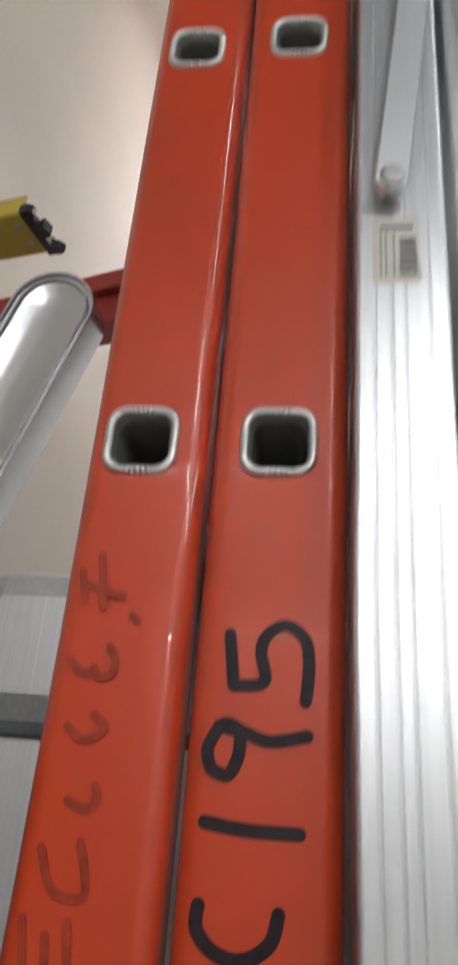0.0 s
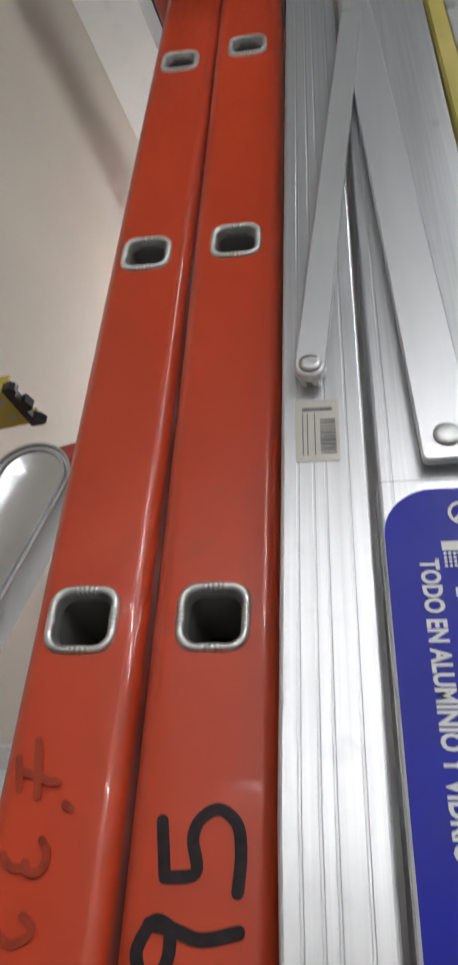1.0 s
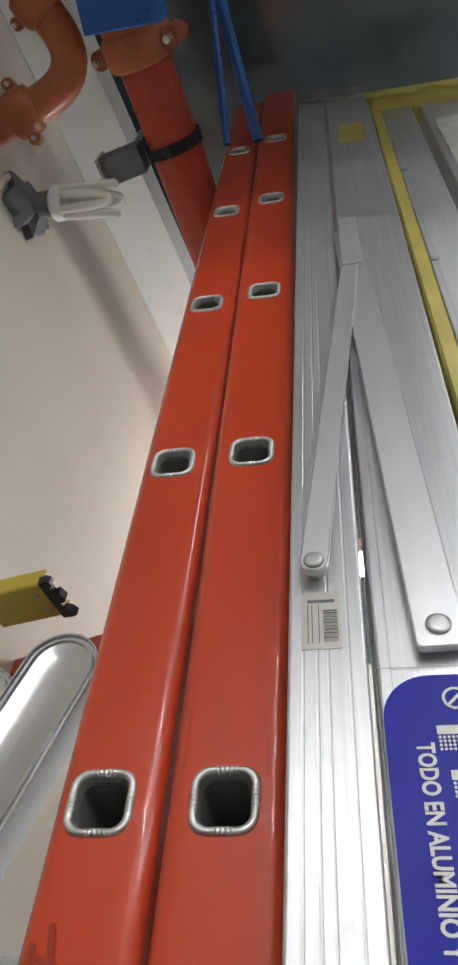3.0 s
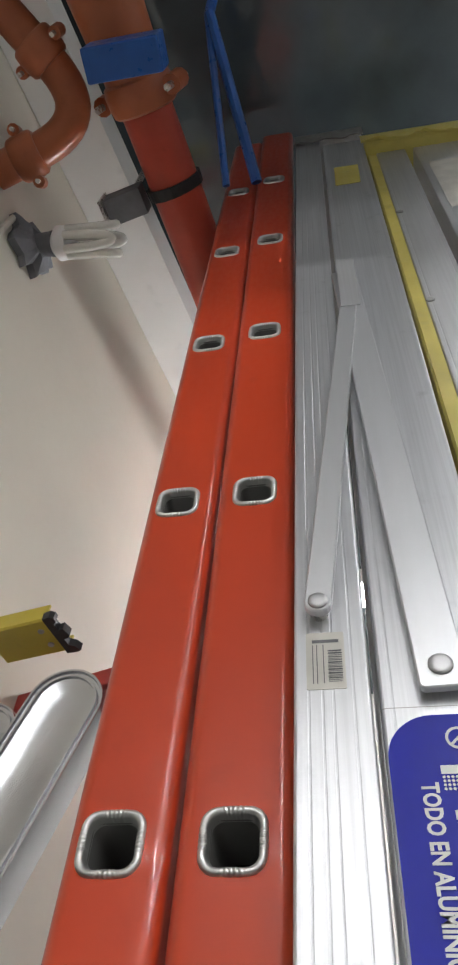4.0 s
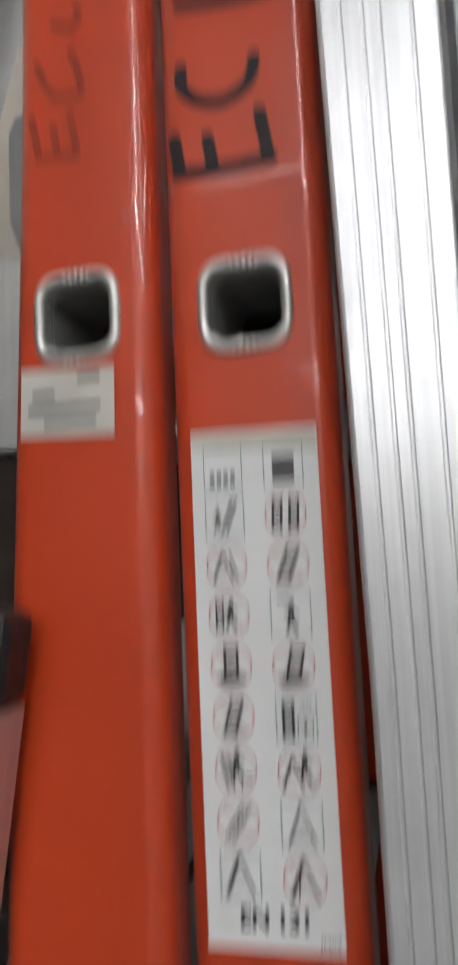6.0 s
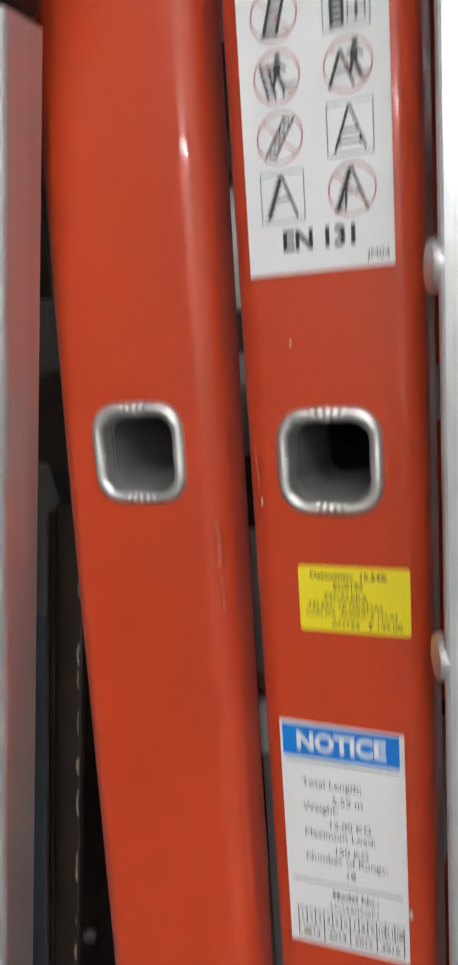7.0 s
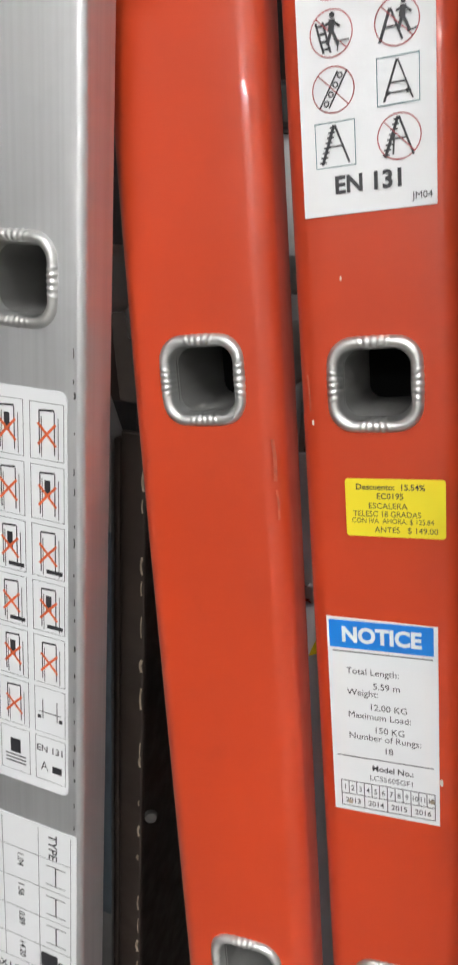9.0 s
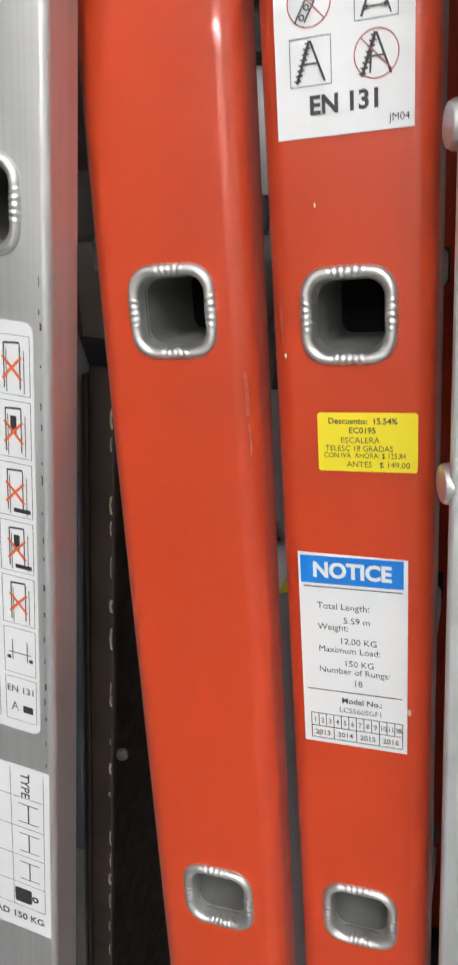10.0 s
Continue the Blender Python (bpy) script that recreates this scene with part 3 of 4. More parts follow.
            for k in range(4):
                t = (k + 0.5) / 4 * 2 - 1
                stroke(ink, ring_points(u + dx * t, v + 0.0060 * t, 0.0009, 8), 0.0005, y - 0.0002, True)
        elif mark == "twin":
            for s in (-1, 1):
                ladder_mark(ink, u + 0.0032 * s, v, 0.012, 3, 0.0016, y - 0.0001 * s, 6, 0.0010)
        elif mark == "pair":
            ladder_mark(ink, u + 0.0018, v, 0.012, 20, 0.0010, y, 5, 0.0008)
            climber(ink, u - 0.0028, v - 0.0015, 0.0085, y - 0.0002, -1)
        elif mark == "fold":
            trestle_mark(ink, u - 0.0014, v - 0.0004, 0.0100, y, 0.0007)
            stroke(ink, [(u + 0.0012, v + 0.0040), (u + 0.0042, v - 0.0052)], 0.0007, y - 0.0002)
        elif mark == "carry":
            ladder_mark(ink, u - 0.0036, v, 0.0105, 0, 0.0013, y, 6, 0.0007)
            climber(ink, u + 0.0010, v, 0.0110, y - 0.0002)
        elif mark == "climb":
            climber(ink, u + 0.0004, v - 0.0012, 0.0120, y)
            rect(ink, u - 0.0050, u - 0.0004, v + 0.0056, v + 0.0064, y)
        elif mark == "book":
            for k in range(4):
                rect(ink, u - 0.0052 + 0.0027 * k, u - 0.0034 + 0.0027 * k, v - 0.0062, v - 0.0024, y)
        else:
            rect(ink, u - 0.0042, u + 0.0042, v - 0.0062, v + 0.0036, y)
        part("pictogram", ink, INK_SOFT if mark in ("panel", "book") else INK, st)
        if shape == "ring":
            part("ring", edge, INK_RED, st, "thin red ring")
        else:
            part("frame", edge, INK_TEAL, st, "thin teal frame")
    ink = bmesh.new()
    words(ink, "EN 131", 0.0005, 0.8632, 0.0087, y, align="CENTER", bold=0.00028)
    words(ink, "JM04", 0.0235, 0.8580, 0.0036, y, align="RIGHT")
    part("print", ink, INK, st, "black lettering")


safety_sticker(ladder)


def price_sticker(parent):
    st = part("price_sticker", plate(bmesh.new(), rounded(0.0068, 0.7388, 0.0204, 0.0125, 0.0012, 3), -0.0002), PAPER_YEL, parent, "yellow discount price sticker")
    y = -0.0008
    ink = bmesh.new()
    s = 0.0035
    words(ink, "Descuento:  15.54%", 0.0050, 0.7467, s, y, align="CENTER", bold=0.00006)
    words(ink, "EC0195", 0.0050, 0.7428, s, y, align="CENTER", bold=0.00004)
    words(ink, "ESCALERA", 0.0040, 0.7386, s, y, align="CENTER")
    words(ink, "TELESC 18 GRADAS", -0.0105, 0.7351, s, y, wide=0.92)
    words(ink, "CON IVA  AHORA: $ 125.84", -0.0112, 0.7322, s * 0.92, y, wide=0.86)
    words(ink, "ANTES   $ 149.00", 0.0242, 0.7283, s, y, align="RIGHT")
    part("print", ink, INK, st, "dark small lettering")


price_sticker(ladder)


def notice_sticker(parent):
    x0, x1, z0, z1 = -0.0245, 0.0236, 0.5895, 0.6882
    st = part("notice_sticker", plate(bmesh.new(), [(x0, z0), (x1, z0), (x1, z1 - 0.001), (x0, z1)], -0.0002), PAPER, parent, "white notice sticker with a blue heading")
    y = -0.0008
    part("heading_band", rect(bmesh.new(), x0 + 0.0010, x1 - 0.0018, 0.6735, 0.6868, y + 0.0001), INK_BLUE, st, "bright blue band")
    w = bmesh.new()
    words(w, "NOTICE", -0.0006, 0.6769, 0.0100, y - 0.0002, align="CENTER", bold=0.0004, wide=0.95)
    part("heading", w, PAPER, st, "white bold letters")
    ink = bmesh.new()
    for v in (0.6716, 0.6185):
        rect(ink, x0 + 0.0022, x1 - 0.0022, v, v + 0.0005, y)
    s = 0.0044
    for text, u, v in (("Total Length:", -0.0165, 0.6612), ("5.59 m", -0.0048, 0.6545), ("Weight:", -0.0165, 0.6506), ("12.00 KG", -0.0068, 0.6440),
                       ("Maximum Load:", -0.0165, 0.6392), ("150 KG", -0.0050, 0.6326), ("Number of Rungs:", -0.0165, 0.6284), ("18", -0.0008, 0.6225)):
        words(ink, text, u, v, s, y)
    words(ink, "Model No.:", 0.0030, 0.6128, 0.0041, y, align="CENTER", bold=0.00008)
    words(ink, "LCS560SGF1", 0.0025, 0.6077, 0.0038, y, align="CENTER")
    u0, u1 = x0 + 0.0035, x1 - 0.0020
    for v in (0.5920, 0.5985, 0.6055):
        rect(ink, u0, u1, v - 0.0002, v + 0.0002, y)
    for i in range(13):
        u = u0 + (u1 - u0) * i / 12
        low = 0.5985 if i % 3 else 0.5920
        rect(ink, u - 0.0002, u + 0.0002, low, 0.6055, y)
        if i < 12:
            words(ink, str(i + 1), u + (u1 - u0) / 24, 0.6005, 0.0038, y, align="CENTER", bold=0.00003, wide=0.85)
    for i, yr in enumerate(("2013", "2014", "2015", "2016")):
        words(ink, yr, u0 + (u1 - u0) * (i + 0.5) / 4, 0.5938, 0.0037, y, align="CENTER", bold=0.00005)
    part("print", ink, INK, st, "black lettering and date grid")
    for u, v, r in ((-0.0170, 0.5945, 0.0012), (0.0205, 0.6018, 0.0012)):
        dot = bmesh.new()
        dot.faces.new([dot.verts.new((a, y - 0.0003, b)) for a, b in ring_points(u, v, r, 10)])
        part("punch_mark", dot, CHIPPED, st, "brown punch mark")


notice_sticker(ladder)
lab = part("paper_label", plate(bmesh.new(), [(-0.0958, 1.0490), (-0.0545, 1.0470), (-0.0540, 1.0750), (-0.0950, 1.0765)], -0.0042), PAPER_WORN, ladder, "worn white paper label")
ink = bmesh.new()
for i, (a, b) in enumerate(((-0.085, -0.062), (-0.092, -0.060), (-0.090, -0.080), (-0.070, -0.060))):
    rect(ink, a, b, 1.0520 + 0.006 * i, 1.0545 + 0.006 * i, -0.0050)
part("print", ink, INK_GREY, lab, "illegible grey lines")
for u, v, r in ((0.0245, 0.612, 0.0008), (-0.012, 0.832, 0.0004), (0.008, 0.93, 0.0004), (-0.026, 0.775, 0.0005)):
    chip = bmesh.new()
    chip.faces.new([chip.verts.new((a, -0.0004, b + (b - v) * 1.4)) for a, b in ring_points(u, v, r, 8)])
    part("paint_chip", chip, PAPER_WORN, ladder)

scuffs = [((-0.0410, 0.770), (-0.0408, 0.752), 0.0016), ((-0.0405, 0.748), (-0.0402, 0.735), 0.0010), ((-0.0275, 0.795), (-0.0268, 0.780), 0.0007)]
for a, b, w in scuffs:
    part("scuff", stroke(bmesh.new(), smooth_line([a, ((a[0] + b[0]) / 2 + w * 0.3, (a[1] + b[1]) / 2), b]), w, -0.0102 if a[0] < -0.035 else -0.0003), SCUFF, ladder)

# ---- folded aluminium step ladder beside it ----
AY = -0.028


def ribbed(x0, x1, y0, depth, ribs, wall=0.0022):
    """A channel whose web carries shallow grooves at the given fractions of its width."""
    out = [(x1, y0 + depth)] + arc(x1 - 0.002, y0 + 0.002, 0.002, 0, -90, 3)
    for f in sorted(ribs, reverse=True):
        u = x0 + (x1 - x0) * f
        out += [(u + 0.0009, y0), (u + 0.0004, y0 + 0.00022), (u - 0.0004, y0 + 0.00022), (u - 0.0009, y0)]
    out += arc(x0 + 0.002, y0 + 0.002, 0.002, -90, -180, 3) + [(x0, y0 + depth)]
    return out + [(x0 + wall, y0 + depth), (x0 + wall, y0 + wall), (x1 - wall, y0 + wall), (x1 - wall, y0 + depth)]


def flat_bar(bm, a, b, w, y, t=0.0035, n=8, square=False):
    """A flat bar between two places (x, z) on a face, with round ends or square ones with eased corners."""
    a, b = Vector(a), Vector(b)
    d = (b - a).normalized()
    base = math.degrees(math.atan2(d.y, d.x))
    inset = 0.0009

    def outline(k):
        if not square:
            return arc(b.x, b.y, w / 2 - k, base - 90, base + 90, n) + arc(a.x, a.y, w / 2 - k, base + 90, base + 270, n)
        r, over = 0.004, 0.015
        s = Vector((-d.y, d.x)) * (w / 2 - r)
        out = []
        for q, f, turn in ((b, 1, -90), (b, 1, 0), (a, -1, 90), (a, -1, 180)):
            c = q + d * f * (over - r) + s * (-1 if turn in (-90, 180) else 1)
            out += arc(c.x, c.y, r - k, base + turn, base + turn + 90, 4)
        return out

    pts, top = outline(0.0), outline(inset)
    return loft(bm, [[(u, y, v) for u, v in pts], [(u, y - t + inset, v) for u, v in pts], [(u, y - t, v) for u, v in top]])


step = thing("step_ladder", "tall folded mill-aluminium step ladder with spreader bars and a blue sticker", "ladder")


def alu_l(z):
    if z < 1.3:
        return 0.0410 - 0.0058 * max(0.0, (z - 0.95) / 0.35)
    return 0.0352 + 0.0063 * (z - 1.3)


def alu_r(z):
    return 0.0725 + 0.0060 * z


part("front_rail", loft(bmesh.new(), [[(x, y, z) for x, y in ribbed(alu_l(z), alu_r(z), AY, 0.05, (0.2, 0.38, 0.52, 0.78))] for z in (0.02, 0.95, 1.3, 2.72)]), ALU, step, "ribbed aluminium rail")
part("front_rail", loft(bmesh.new(), [[(x, 0.38 - y, z) for x, y in ribbed(alu_l(z), alu_r(z), AY, 0.05, (0.2, 0.52))] for z in (0.02, 0.95, 1.3, 2.72)]), ALU, step)
part("rear_rail", loft(bmesh.new(), [[(x, y, z) for x, y in ribbed(0.0765 + 0.0065 * z, 0.160 + 0.0025 * z, AY + 0.002, 0.03, (0.09,))] for z in (0.02, 2.70)]), ALU, step, "wide plain aluminium rail")
part("rear_rail", loft(bmesh.new(), [[(x, 0.38 - y, z) for x, y in ribbed(0.0765 + 0.0065 * z, 0.160 + 0.0025 * z, AY + 0.002, 0.03, (0.09,))] for z in (0.02, 2.70)]), ALU, step)
for k in range(8):
    z = 0.3 + 0.3 * k
    part("tread", box(bmesh.new(), alu_l(z) + 0.004, alu_r(z) - 0.004, 0.0, 0.35, z - 0.015, z + 0.01, 0.002), ALU_DULL, step)
for a, b, w, off in (((0.0535, 1.5330), (0.1005, 1.985), 0.0178, 0.008), ((0.1222, 1.4820), (0.0990, 2.055), 0.0285, 0.003)):
    part("spacer", tube(bmesh.new(), [(a[0], AY, a[1]), (a[0], AY - off, a[1])], 0.006, 12), STEEL, step)
    sb = part("spreader_bar", flat_bar(bmesh.new(), a, b, w, AY - off, 0.005, square=off < 0.005), ALU_BAR, step, "flat aluminium spreader bar")
    part("rivet", disc_head(bmesh.new(), (a[0], AY - off - 0.005, a[1]), (0, -1, 0), 0.0064 if off > 0.005 else 0.0072, 0.0022), RIVET, sb, "domed steel rivet", smooth=True)
part("pivot_bracket", box(bmesh.new(), 0.0905, 0.1120, AY - 0.0145, AY - 0.0135, 1.960, 2.090, 0.0004), ALU_DULL, step, "short pivot plate where the bars meet")
part("film_edge", box(bmesh.new(), 0.0425, 0.0765, AY - 0.0006, AY - 0.0001, 0.7402, 0.7410), PAPER_WORN, step, "thin edge of a clear film")
part("top_cap", box(bmesh.new(), 0.044, 0.168, AY - 0.004, 0.40, 2.722, 2.765, 0.006), ALU_DULL, step, "dull metal top cap")
random.seed(15)
bm = bmesh.new()
rows = []
for i in range(21):
    u = 0.042 + 0.128 * i / 20
    dip = 0.006 * math.sin(i * 0.8) + random.uniform(-0.005, 0.005)
    rows.append([(u, AY - 0.005, 2.765), (u, AY - 0.009, 2.745), (u, AY - 0.007, 2.705 + dip), (u, AY - 0.0045, 2.707 + dip), (u, AY - 0.0045, 2.74)])
loft(bm, rows)
part("cap_lip", bm, ALU_DARKENED, step, "bent dull metal lip", smooth=True)
tag = part("yellow_tag", plate(bmesh.new(), [(0.106, 2.44), (0.146, 2.44), (0.148, 2.54), (0.108, 2.54)], AY + 0.0016), YELLOW_CAP, step, "small yellow sticker")
for z in (0.43, 0.729, 0.852):
    part("bolt", disc_head(bmesh.new(), (alu_l(z) + 0.001, AY + 0.008, z), (-1, -0.35, 0), 0.008, 0.005), ALU_DULL, step, "round bolt head", smooth=True)

# blue sticker
bl = part("blue_sticker", plate(bmesh.new(), rounded(0.1205, 1.337, 0.0335, 0.118, 0.026, 10), AY + 0.0016), DEEP_BLUE, step, "deep blue vinyl sticker with white lettering")
ink = bmesh.new()
yb = AY + 0.0008
words(ink, "TODO EN ALUMINIO Y VIDRIO", 0.1022, 1.4145, 0.0122, yb, turn=-90, bold=0.0004, wide=0.76)
for i in range(4):
    u0, v1 = 0.1130 + 0.0036 * i, 1.424 - 0.0245 * i
    rect(ink, u0, 0.1500, v1 - 0.0050, v1, yb)
    for a in range(16):
        for b in range(4):
            u, v = u0 + 0.0011 + 0.0022 * a, v1 - 0.0066 - 0.0022 * b
            if u < 0.1490:
                ink.faces.new([ink.verts.new((p, yb, q)) for p, q in ring_points(u, v, 0.0009, 6)])
stroke(ink, ring_points(0.1250, 1.4400, 0.006), 0.0016, yb, True)
stroke(ink, [(0.121, 1.436), (0.129, 1.444)], 0.0016, yb)
part("print", ink, PAPER, bl, "white lettering and plain logo bars")
part("border", stroke(bmesh.new(), rounded(0.1205, 1.337, 0.0355, 0.1235, 0.004, 4), 0.0005, AY + 0.0012, True), ALU_DARKENED, bl, "thin edge of the clear film")

bar = part("barcode_label", plate(bmesh.new(), rounded(0.0580, 1.4945, 0.0118, 0.0215, 0.001, 2), AY + 0.0001), PAPER_WORN, step, "worn barcode label")
ink = bmesh.new()
random.seed(4)
v = 1.478
while v < 1.502:
    h = random.choice((0.0004, 0.0007, 0.0011))
    rect(ink, 0.0595, 0.0680, v, v + h, AY - 0.0006)
    v += h + random.choice((0.0005, 0.0008))
for u in (0.0500, 0.0525, 0.0565):
    rect(ink, u, u + 0.0006, 1.477, 1.506, AY - 0.0006)
rect(ink, 0.050, 0.0665, 1.5075, 1.5100, AY - 0.0006)
part("print", ink, INK_GREY, bar, "barcode and illegible lines")
bar.location = (-0.0020, 0, 0.0015)

# ---- second step ladder with a yellow cap ----
yl = thing("step_ladder", "folded aluminium step ladder with a yellow plastic top cap", "ladder")
for y0, s in ((AY + 0.01, 1), (0.38, -1)):
    for xa, xb, nm in ((0.186, 0.236, "front_rail"), (0.250, 0.340, "rear_rail")):
        part(nm, loft(bmesh.new(), [[(x, y0 + s * y, z) for x, y in ribbed(xa, xb, 0.0, 0.045, (0.12, 0.88))] for z in (0.02, 2.62)]), ALU_DULL, yl, "dull aluminium rail")
part("edge_trim", loft(bmesh.new(), [[(0.1695 + x, AY + 0.009 + y, z) for x, y in ((0.0, 0.003), (0.002, 0), (0.0155, 0.0005), (0.0160, 0.003), (0.0155, 0.05), (0.0005, 0.05))] for z in (0.02, 2.61)]), YELLOW_CAP, yl, "yellow side edge")
for z in (1.70, 2.0, 2.3):
    part("rivet", disc_head(bmesh.new(), (0.1905, AY + 0.010, z), (0, -1, 0), 0.0055, 0.002), RIVET, yl, smooth=True)
part("yellow_label", plate(bmesh.new(), [(0.300, 2.16), (0.338, 2.16), (0.338, 2.25), (0.300, 2.25)], AY + 0.0096), PAPER_YEL, yl, "small yellow and black label")
part("top_cap", box(bmesh.new(), 0.166, 0.345, AY - 0.012, 0.41, 2.622, 2.66, 0.006), YELLOW_CAP, yl, "yellow plastic cap")
random.seed(12)
bm = bmesh.new()
rows = []
for i in range(25):
    u = 0.160 + 0.19 * i / 24
    dip = 0.012 * math.sin(i * 0.55) + random.uniform(-0.004, 0.004)
    rows.append([(u, AY - 0.014, 2.658), (u, AY - 0.017, 2.640), (u, AY - 0.015 - random.uniform(0, 0.004), 2.612 + dip), (u, AY - 0.012, 2.614 + dip), (u, AY - 0.0125, 2.64)])
loft(bm, rows)
part("cap_lip", bm, YELLOW_CAP, yl, "ragged yellow lip", smooth=True)
pl = part("paper_label", plate(bmesh.new(), [(0.262, 2.29), (0.322, 2.29), (0.322, 2.52), (0.262, 2.52)], AY + 0.0096), PAPER_WORN, yl, "white paper label")

# ---- grey aluminium ladder leaning beside the orange one ----
LEAN = 8.6
gm = Matrix.Translation((-0.0898, -0.037, 0.9435)) @ pose(0, 0, 0, 0, LEAN, 0)
grey = thing("aluminium_ladder", "leaning grey aluminium ladder with warning stickers and black end cap", "ladder", gm)
gz0 = -0.945
GRUNGS = [-0.1072, -0.5572]
for back in (0, 0.36):
    holed_rail(lambda z: (-0.0312, 0.0), lambda z: 0.0508, 0.0312, GRUNGS[::-1], back, grey, ALU_DULL, gz0, 0.0, (), 0.0155, 0.022, 0.003, 0.0035)
for y0 in (0.0, 0.36):
    part("end_cap", box(bmesh.new(), -0.083, 0.001, y0 - 0.001 if y0 == 0 else y0 - 0.023, y0 + 0.023 if y0 == 0 else y0 + 0.001, 0.001, 0.036, 0.005), BLACK, grey, "black plastic end cap")
for z in GRUNGS:
    r = part("rung", throat_bm(), ALU_DARKENED, grey, smooth=True)
    c = part("collar", collar_bm(), ALU_CAST, r, "crimped aluminium collar", smooth=True)
    r.location = (-0.0312, 0, z)
    r.scale = (1.0, 0.95, 1.0)


def warning_label(parent):
    st = part("warning_label", plate(bmesh.new(), rounded(-0.0408, -0.2520, 0.0335, 0.1010, 0.004, 4), -0.0002), PAPER, parent, "white label with rows of crossed-out scaffold pictograms")
    y = -0.0008
    for row in range(7):
        for col in range(3):
            u = -0.0173 - 0.0205 * col
            v = -0.1690 - 0.0276 * row
            ink, orange = bmesh.new(), bmesh.new()
            stroke(ink, [(u - 0.0085, v - 0.0125), (u + 0.0085, v - 0.0125), (u + 0.0085, v + 0.0125), (u - 0.0085, v + 0.0125)], 0.00035, y, True)
            if row == 6 and col == 0:
                words(ink, "EN 131", u, v + 0.004, 0.0052, y, align="CENTER", bold=0.00006)
                trestle_mark(ink, u - 0.0035, v - 0.0045, 0.005, y, 0.0004)
                rect(ink, u + 0.001, u + 0.0065, v - 0.007, v - 0.003, y)
                part("pictogram", ink, INK, st)
                orange.free()
                continue
            if row == 5 and col == 0:
                for s in (-1, 1):
                    stroke(ink, [(u + 0.004 * s, v - 0.005), (u + 0.004 * s, v + 0.006)], 0.0005, y)
                    rect(ink, u + 0.006 * s - 0.001, u + 0.006 * s + 0.001, v - 0.005, v - 0.003, y)
                stroke(ink, [(u - 0.006, v - 0.001), (u + 0.006, v - 0.001)], 0.0005, y)
                part("pictogram", ink, INK, st)
                orange.free()
                continue
            if row == 6:
                rect(ink, u - 0.003, u + 0.003, v - 0.002, v + 0.006, y)
                for k in range(3):
                    rect(ink, u - 0.006, u + 0.006, v - 0.004 - 0.002 * k, v - 0.0032 - 0.002 * k, y)
                part("pictogram", ink, INK, st)
                orange.free()
                continue
            for s in (-1, 1):
                stroke(ink, [(u + 0.0038 * s, v - 0.010), (u + 0.0038 * s, v + 0.009)], 0.0006, y)
                stroke(ink, [(u + 0.0015 + 0.0042 * s, v - 0.0115), (u + 0.0015 + 0.0042 * s, v + 0.0065)], 0.0004, y)
            stroke(ink, [(u - 0.0038, v + 0.009), (u + 0.0038, v + 0.0095)], 0.0009, y)
            if (row + col) % 2:
                rect(ink, u - 0.0015, u + 0.0015, v - 0.002, v + 0.006, y)
            if row in (2, 3):
                rect(ink, u - 0.001, u + 0.0075, v - 0.0105, v - 0.0085, y)
            for s in (-1, 1):
                stroke(orange, [(u - 0.0045 * s, v + 0.0035), (u, v - 0.001), (u + 0.0046 * s, v - 0.0060)], 0.0012, y - 0.0001 - 0.00004 * s)
            part("pictogram", ink, INK, st)
            part("cross", orange, INK_ORANGE, st, "orange cross")


warning_label(grey)


def type_label(parent):
    st = part("type_label", plate(bmesh.new(), rounded(-0.0370, -0.4330, 0.0345, 0.0570, 0.001, 2), -0.0002), PAPER, parent, "white type and load label")
    y = -0.0008
    ink = bmesh.new()
    dz, dx = -0.008, 0.0075
    for u in (-0.0135, -0.0330, -0.0555, -0.0775):
        rect(ink, u, u + 0.0003, -0.465, -0.370, y)
    for v in (-0.388, -0.408, -0.428, -0.448, -0.465):
        rect(ink, -0.0775, -0.0132, v, v + 0.0003, y)
    words(ink, "TYPE", -0.0265, -0.3715, 0.0072, y, turn=-90, bold=0.00012)
    for i in range(3):
        v = -0.398 - 0.020 * i
        stroke(ink, [(-0.0285, v - 0.006), (-0.0165, v - 0.006)], 0.0005, y)
        stroke(ink, [(-0.0285, v + 0.006), (-0.0165, v + 0.006)], 0.0005, y)
        stroke(ink, [(-0.0225, v - 0.006), (-0.0225, v + 0.006)], 0.0008, y)
    for i, s in enumerate(("1.04", "1.56", "0.89", "14.20")):
        words(ink, s, -0.0460, -0.3900 - 0.020 * i, 0.0054, y, turn=-90, bold=0.00006)
    plate(ink, rounded(-0.0270, -0.457, 0.0052, 0.0050, 0.001, 3), y + 0.0002, 0.0002)
    stroke(ink, ring_points(-0.0195, -0.457, 0.0016, 10), 0.0012, y, True)
    words(ink, "MAX.LOAD 150 KG", -0.0140, -0.4745, 0.0064, y, align="RIGHT", bold=0.00014)
    bmesh.ops.translate(ink, verts=ink.verts, vec=(dx, 0, dz))
    part("print", ink, INK, st, "black table lettering")


type_label(grey)

# ---- dark things in the gap behind ----
bs = thing("steel_angle", "rusty dark brown steel angle leaning in the gap", "steel angle", Matrix.Translation((-0.112, 0.012, 0.768)) @ pose(0, 0, 0, 0, 7.6, 0))
